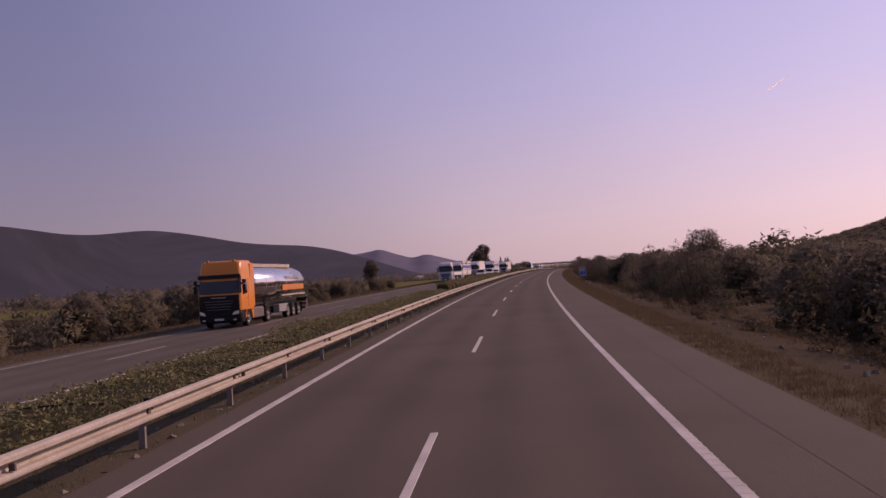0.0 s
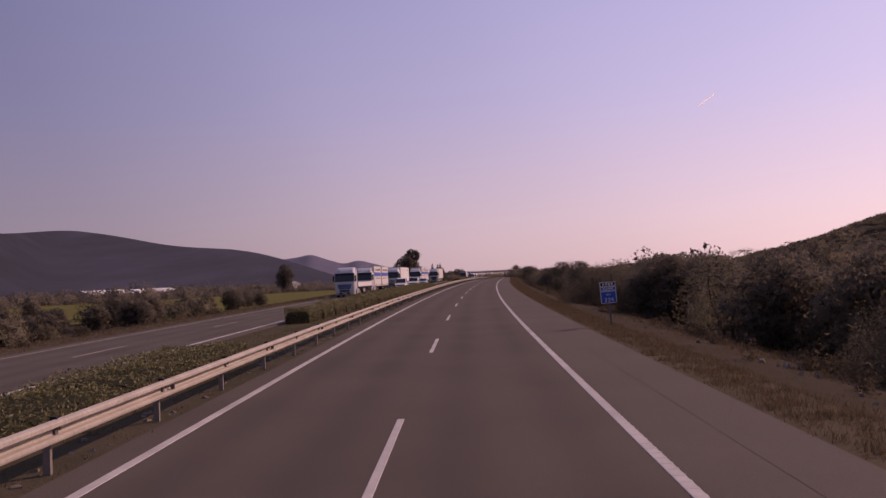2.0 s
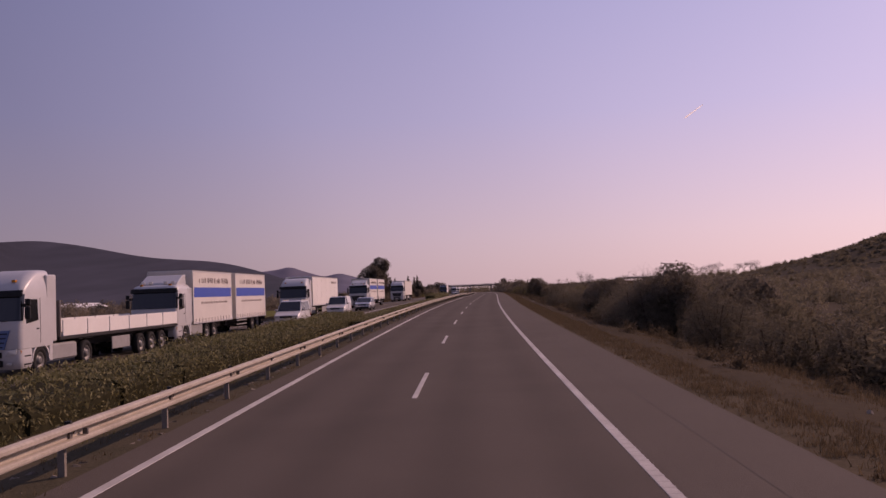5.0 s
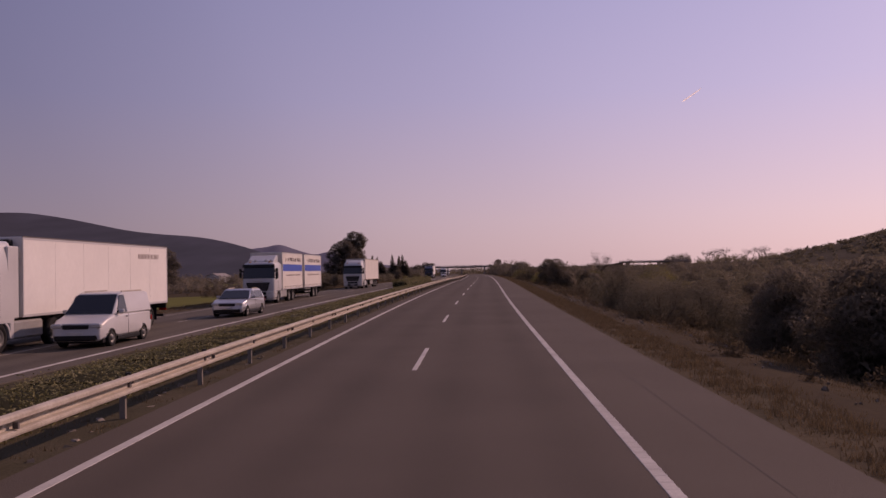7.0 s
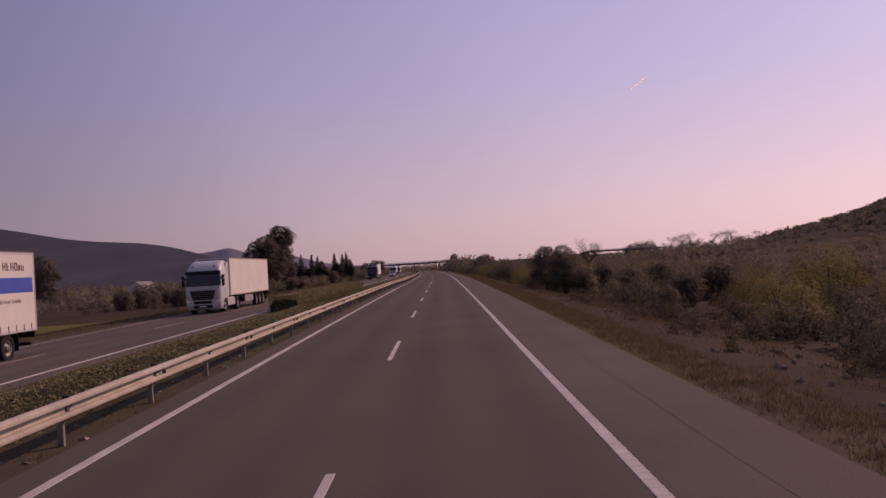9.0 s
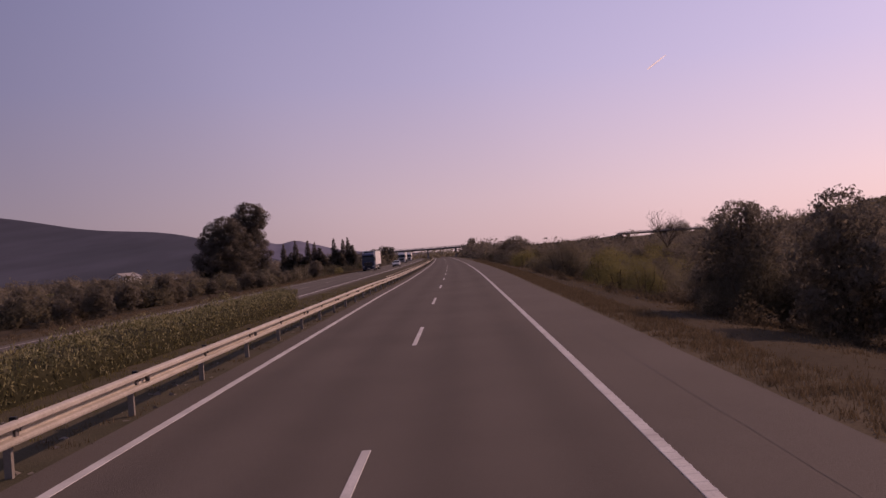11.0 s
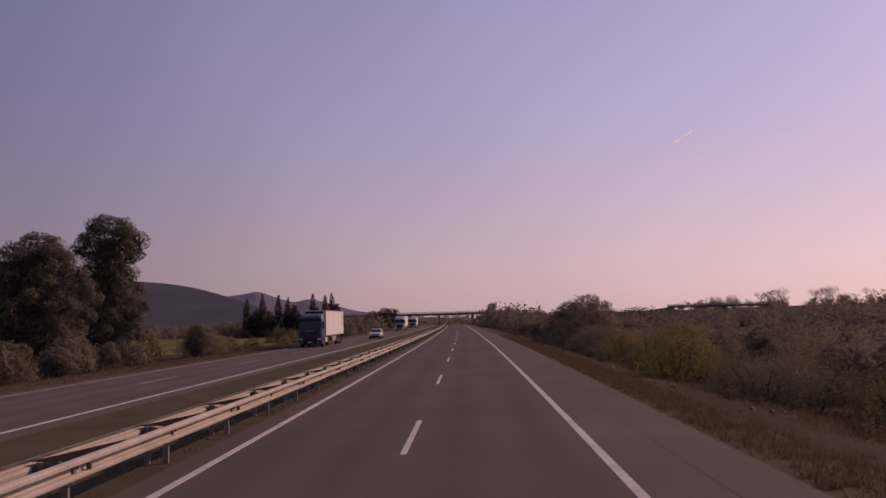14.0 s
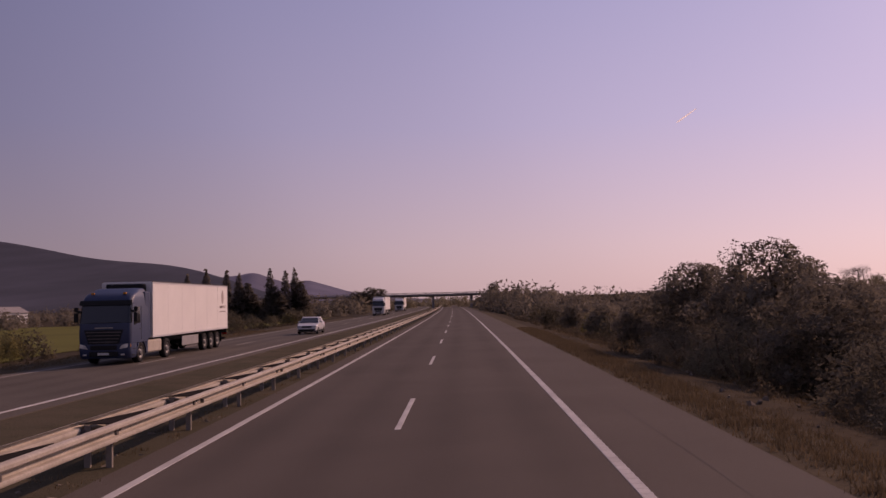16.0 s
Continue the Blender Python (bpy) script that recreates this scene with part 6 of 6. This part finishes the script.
def tank_lorry(s, label):
    root = vehicle(s, "far", label, "lorry")
    tractor(root, ORANGE, 3.75, lower=BLACK, bonnet=BLACK, tanks=STEEL_DARK, visor=BLACK, steep=True)
    bm = bmesh.new()
    prof = [(2.75, 0.02), (2.78, 0.55), (2.90, 0.88), (3.05, 1.0), (13.4, 1.0), (13.65, 0.9), (13.85, 0.6), (13.92, 0.02)]
    n = 36
    rings = [[bm.verts.new((1.22 * r * math.cos(i * math.tau / n), y, 2.42 + 0.98 * r * math.sin(i * math.tau / n))) for i in range(n)] for y, r in prof]
    for a, b in zip(rings, rings[1:]):
        for i in range(n):
            j = (i + 1) % n
            bm.faces.new((a[i], b[i], b[j], a[j]))
    tank = part("tank", bm, CHROME, root, "polished steel tank")
    for p in tank.data.polygons:
        p.use_smooth = True
    for y in (4.9, 7.0, 9.1, 11.2):
        bm = bmesh.new()
        rr_ = [[bm.verts.new((1.235 * math.cos(i * math.tau / n), y + d, 2.42 + 0.993 * math.sin(i * math.tau / n))) for i in range(n)] for d in (-0.03, 0.03)]
        for i in range(n):
            j = (i + 1) % n
            bm.faces.new((rr_[0][i], rr_[1][i], rr_[1][j], rr_[0][j]))
        part("tank_band", bm, STEEL, tank)
    boxes("walkway", root, STEEL, (-0.35, 0.35, 3.6, 13.0, 3.40, 3.45), (-0.36, -0.33, 3.6, 13.0, 3.45, 3.62), (0.33, 0.36, 3.6, 13.0, 3.45, 3.62), bevel=0)
    for sx in (-1, 1):
        boxes("orange_band", root, ORANGE, (min(sx * 1.19, sx * 1.225), max(sx * 1.19, sx * 1.225), 8.2, 13.3, 1.86, 2.22), bevel=0.01)
        text_bars(root, sx * 1.205, 9.0, 12.4, 2.55, 0.26, LETTER_PALE, 9)
        boxes("side_cabinet", root, SKIRT, (min(sx * 0.8, sx * 1.2), max(sx * 0.8, sx * 1.2), 7.3, 9.3, 0.5, 1.0), bevel=0.03)
        boxes("hose_tray", root, STEEL, (min(sx * 1.1, sx * 1.22), max(sx * 1.1, sx * 1.22), 8.0, 13.6, 1.50, 1.60), bevel=0.01)
    trailer_gear(root, 2.75, 14.0, skirt=False, low=1.25)
    return root


def flat_lorry(s, label):
    root = vehicle(s, "far", label, "lorry")
    tractor(root, WHITE, 3.7, bonnet=WHITE, grille=BLUE_GRILLE)
    bed = boxes("load_bed", root, CHASSIS, (-1.25, 1.25, 2.75, 15.2, 1.12, 1.25), bevel=0.02)
    boxes("headboard", root, STEEL_DARK, (-1.25, 1.25, 2.75, 2.85, 1.25, 2.6), bevel=0.01)
    for sx in (-1, 1):
        for k in range(6):
            y = 3.0 + 2.03 * k
            boxes("drop_side", bed, TRAILER_WHITE, (min(sx * 1.21, sx * 1.25), max(sx * 1.21, sx * 1.25), y, y + 1.95, 1.26, 1.86), bevel=0.01)
    boxes("tailboard", bed, TRAILER_WHITE, (-1.2, 1.2, 15.15, 15.2, 1.26, 1.86), bevel=0.01)
    trailer_gear(root, 2.75, 15.2)
    return root


def car(s, label, body, kind, s_lane="near", category="car", glazed=True):
    """kind: estate, van or saloon; its nose at y = 0, facing -y."""
    root = vehicle(s, s_lane, label, category)
    if kind == "van":
        L, W, roof, base, ws0, ws1, rear0, rear1, hood = 4.4, 0.90, 1.82, 1.08, 0.95, 1.75, 4.25, 4.36, 0.95
    elif kind == "estate":
        L, W, roof, base, ws0, ws1, rear0, rear1, hood = 4.6, 0.90, 1.47, 0.95, 1.25, 2.05, 4.0, 4.5, 0.90
    else:
        L, W, roof, base, ws0, ws1, rear0, rear1, hood = 4.5, 0.88, 1.44, 0.92, 1.25, 2.0, 3.2, 3.9, 0.86
    fy, ry = 0.85, L - 0.85
    low = 0.24
    deck = base - (0.0 if kind != "saloon" else -0.04)
    pts = [(0.10, low), (0.0, 0.42), (0.03, 0.62), (0.12, hood - 0.12), (ws0 * 0.55, hood - 0.02), (ws0, base)]
    pts += [(L - 0.08, deck), (L - 0.01, 0.72), (L, 0.48), (L - 0.10, low + 0.04)]
    pts += arch(ry, 0.32, 0.32, 0.05) + arch(fy, 0.32, 0.32, 0.05)
    bm = bmesh.new()
    side_profile(bm, pts, -W, W, 0.13, lambda c: setattr(c, "x", c.x * (1 - 0.14 * max(0, (0.8 - c.y) / 0.8) ** 2 - 0.08 * max(0, (c.y - L + 0.5) / 0.5) ** 2)))
    smoothed(part("body", bm, body, root), 30)
    bm = bmesh.new()
    side_profile(bm, [(ws0, base - 0.02), (ws1, roof - 0.05), (ws1 + 0.35, roof), (rear0 - 0.3, roof - 0.01), (rear0, roof - 0.05), (rear1, base - 0.02)], -W + 0.02, W - 0.02, 0.10,
                 lambda c: setattr(c, "x", c.x * (1 - 0.16 * (c.z - base) / (roof - base) if c.z > base else 1)))
    smoothed(part("roof", bm, body, root), 30)
    up = (roof - base)
    pane("windscreen", root, GLASS, [(-W * 0.90, ws0 + 0.05, base + 0.03), (W * 0.90, ws0 + 0.05, base + 0.03), (W * 0.76, ws1 - 0.03, roof - 0.09), (-W * 0.76, ws1 - 0.03, roof - 0.09)], (0, -1, 0.8), 0.02)
    spans = [(ws0 + 0.30, ws0 + 1.15)] + ([(ws0 + 1.25, rear0 - 0.55)] if kind != "van" else [(ws0 + 1.25, rear0 - 0.28)] if glazed else [])
    if kind == "estate":
        spans.append((rear0 - 0.47, rear0 + 0.05))
    for sx in (-1, 1):
        for a, b in spans:
            lo, hi = base + 0.04, roof - 0.10
            xs = [sx * (W - 0.02) * (1 - 0.16 * (z - base) / up) for z in (lo, hi)]
            cut = max(0.0, (ws1 - a - 0.0)) * 0.9 if a < ws1 else 0.0
            pane("side_window", root, GLASS, [(xs[0], a, lo), (xs[0], b, lo), (xs[1], b - 0.03, hi), (xs[1], min(a + cut, b - 0.15), hi)], (sx, 0, 0.3), 0.010)
        boxes("headlight", root, LENS, (min(sx * W * 0.52, sx * W * 0.93), max(sx * W * 0.52, sx * W * 0.93), 0.015, 0.2, hood - 0.27, hood - 0.13), bevel=0.03)
        boxes("tail_light", root, RED_LENS, (min(sx * W * 0.7, sx * W * 0.97), max(sx * W * 0.7, sx * W * 0.97), L - 0.1, L + 0.01, 0.72, 0.9), bevel=0.02)
        boxes("mirror", root, body, (min(sx * (W - 0.02), sx * (W + 0.18)), max(sx * (W - 0.02), sx * (W + 0.18)), ws0 + 0.38, ws0 + 0.50, base + 0.02, base + 0.16), bevel=0.03)
        boxes("door_handle", root, BLACK, (sx * W - 0.012, sx * W + 0.012, ws0 + 1.0, ws0 + 1.16, base - 0.13, base - 0.09))
        boxes("door_seam", root, BLACK, (sx * W - 0.003, sx * W + 0.003, ws0 + 1.19, ws0 + 1.2, 0.3, base), bevel=0)
        boxes("sill", root, BLACK, (min(sx * (W - 0.05), sx * (W + 0.006)), max(sx * (W - 0.05), sx * (W + 0.006)), fy + 0.42, ry - 0.42, low - 0.02, low + 0.1), bevel=0.01)
        if kind != "saloon":
            boxes("roof_rail", root, STEEL, (sx * W * 0.72 - 0.02, sx * W * 0.72 + 0.02, ws1 + 0.4, rear0 - 0.35, roof + 0.0, roof + 0.05), bevel=0.01)
        for y in (fy, ry):
            wheel(root, CAR_WHEEL, sx * (W - 0.10), y, 0.32)
    g = boxes("grille", root, BLACK, (-W * 0.48, W * 0.48, -0.006, 0.1, hood - 0.30, hood - 0.16), bevel=0.02)
    boxes("bumper_intake", root, BLACK, (-W * 0.80, W * 0.80, -0.015, 0.10, 0.26, 0.46), bevel=0.04)
    boxes("number_plate", root, PLATE, (-0.26, 0.26, -0.028, -0.012, 0.44, 0.54), bevel=0.003)
    boxes("underbody", root, CHASSIS, (-W + 0.1, W - 0.1, 0.3, L - 0.3, 0.16, 0.5), bevel=0.02)
    pane("rear_window", root, GLASS, [(-W * 0.84, rear1 - 0.06, base + 0.06), (W * 0.84, rear1 - 0.06, base + 0.06), (W * 0.72, rear0 + 0.03, roof - 0.10), (-W * 0.72, rear0 + 0.03, roof - 0.10)], (0, 1, 0.3), 0.02)
    return root


tank_lorry(54.6, "orange articulated tank lorry with a polished steel tank")
flat_lorry(162.3, "white articulated flatbed lorry with low dropped sides")
drawbar_truck(177.2, "white drawbar lorry with blue striped curtain sides")
lorry, cargo = box_lorry(209.4, "white articulated lorry with a plain white box trailer", WHITE, TRAILER_WHITE, height=3.7, bonnet=WHITE, slots=True)
text_bars(cargo, 1.255, 12.6, 15.2, 3.25, 0.22, LETTER_PALE, 3)
drawbar_truck(247.0, "white drawbar lorry with blue striped curtain sides")
lorry, cargo = box_lorry(291.8, "white articulated lorry with a pale curtain trailer", WHITE, CURTAIN, True, height=3.7, tanks=WHITE)
lorry, cargo = box_lorry(446.9, "dark blue articulated lorry with a white box trailer", BLUE, TRAILER_WHITE, height=3.55, lower=BLUE, bonnet=BLUE, tanks=STEEL)
text_bars(cargo, 1.255, 14.4, 15.7, 2.45, 0.14, LETTER_PALE, 3)
text_bars(cargo, 1.255, 14.4, 15.7, 2.2, 0.06, LETTER_PALE, 5)
bm = bmesh.new()
bmesh.ops.create_cone(bm, cap_ends=True, segments=24, radius1=0.28, radius2=0.28, depth=0.012, matrix=pose(1.256, 15.05, 3.15, 0, 90, 0) @ Matrix.Diagonal((1.5, 0.85, 1, 1)))
part("emblem", bm, LETTER_PALE, cargo, "grey oval emblem")
box_lorry(582.0, "white articulated lorry with a pale box trailer", WHITE, TRAILER_WHITE, height=3.7)
box_lorry(650.0, "white articulated lorry with a pale box trailer", WHITE, CURTAIN, True, height=3.7)
car(192.0, "white panel van with roof rails and dark bumpers", WHITE, "van", category="van")
car(211.3, "small white van with windowless sides and dark bumpers", WHITE, "van", category="van", glazed=False)
car(228.0, "silver estate car with dark windows", SILVER, "estate")
car(479.5, "white saloon car with dark windows", WHITE, "saloon")
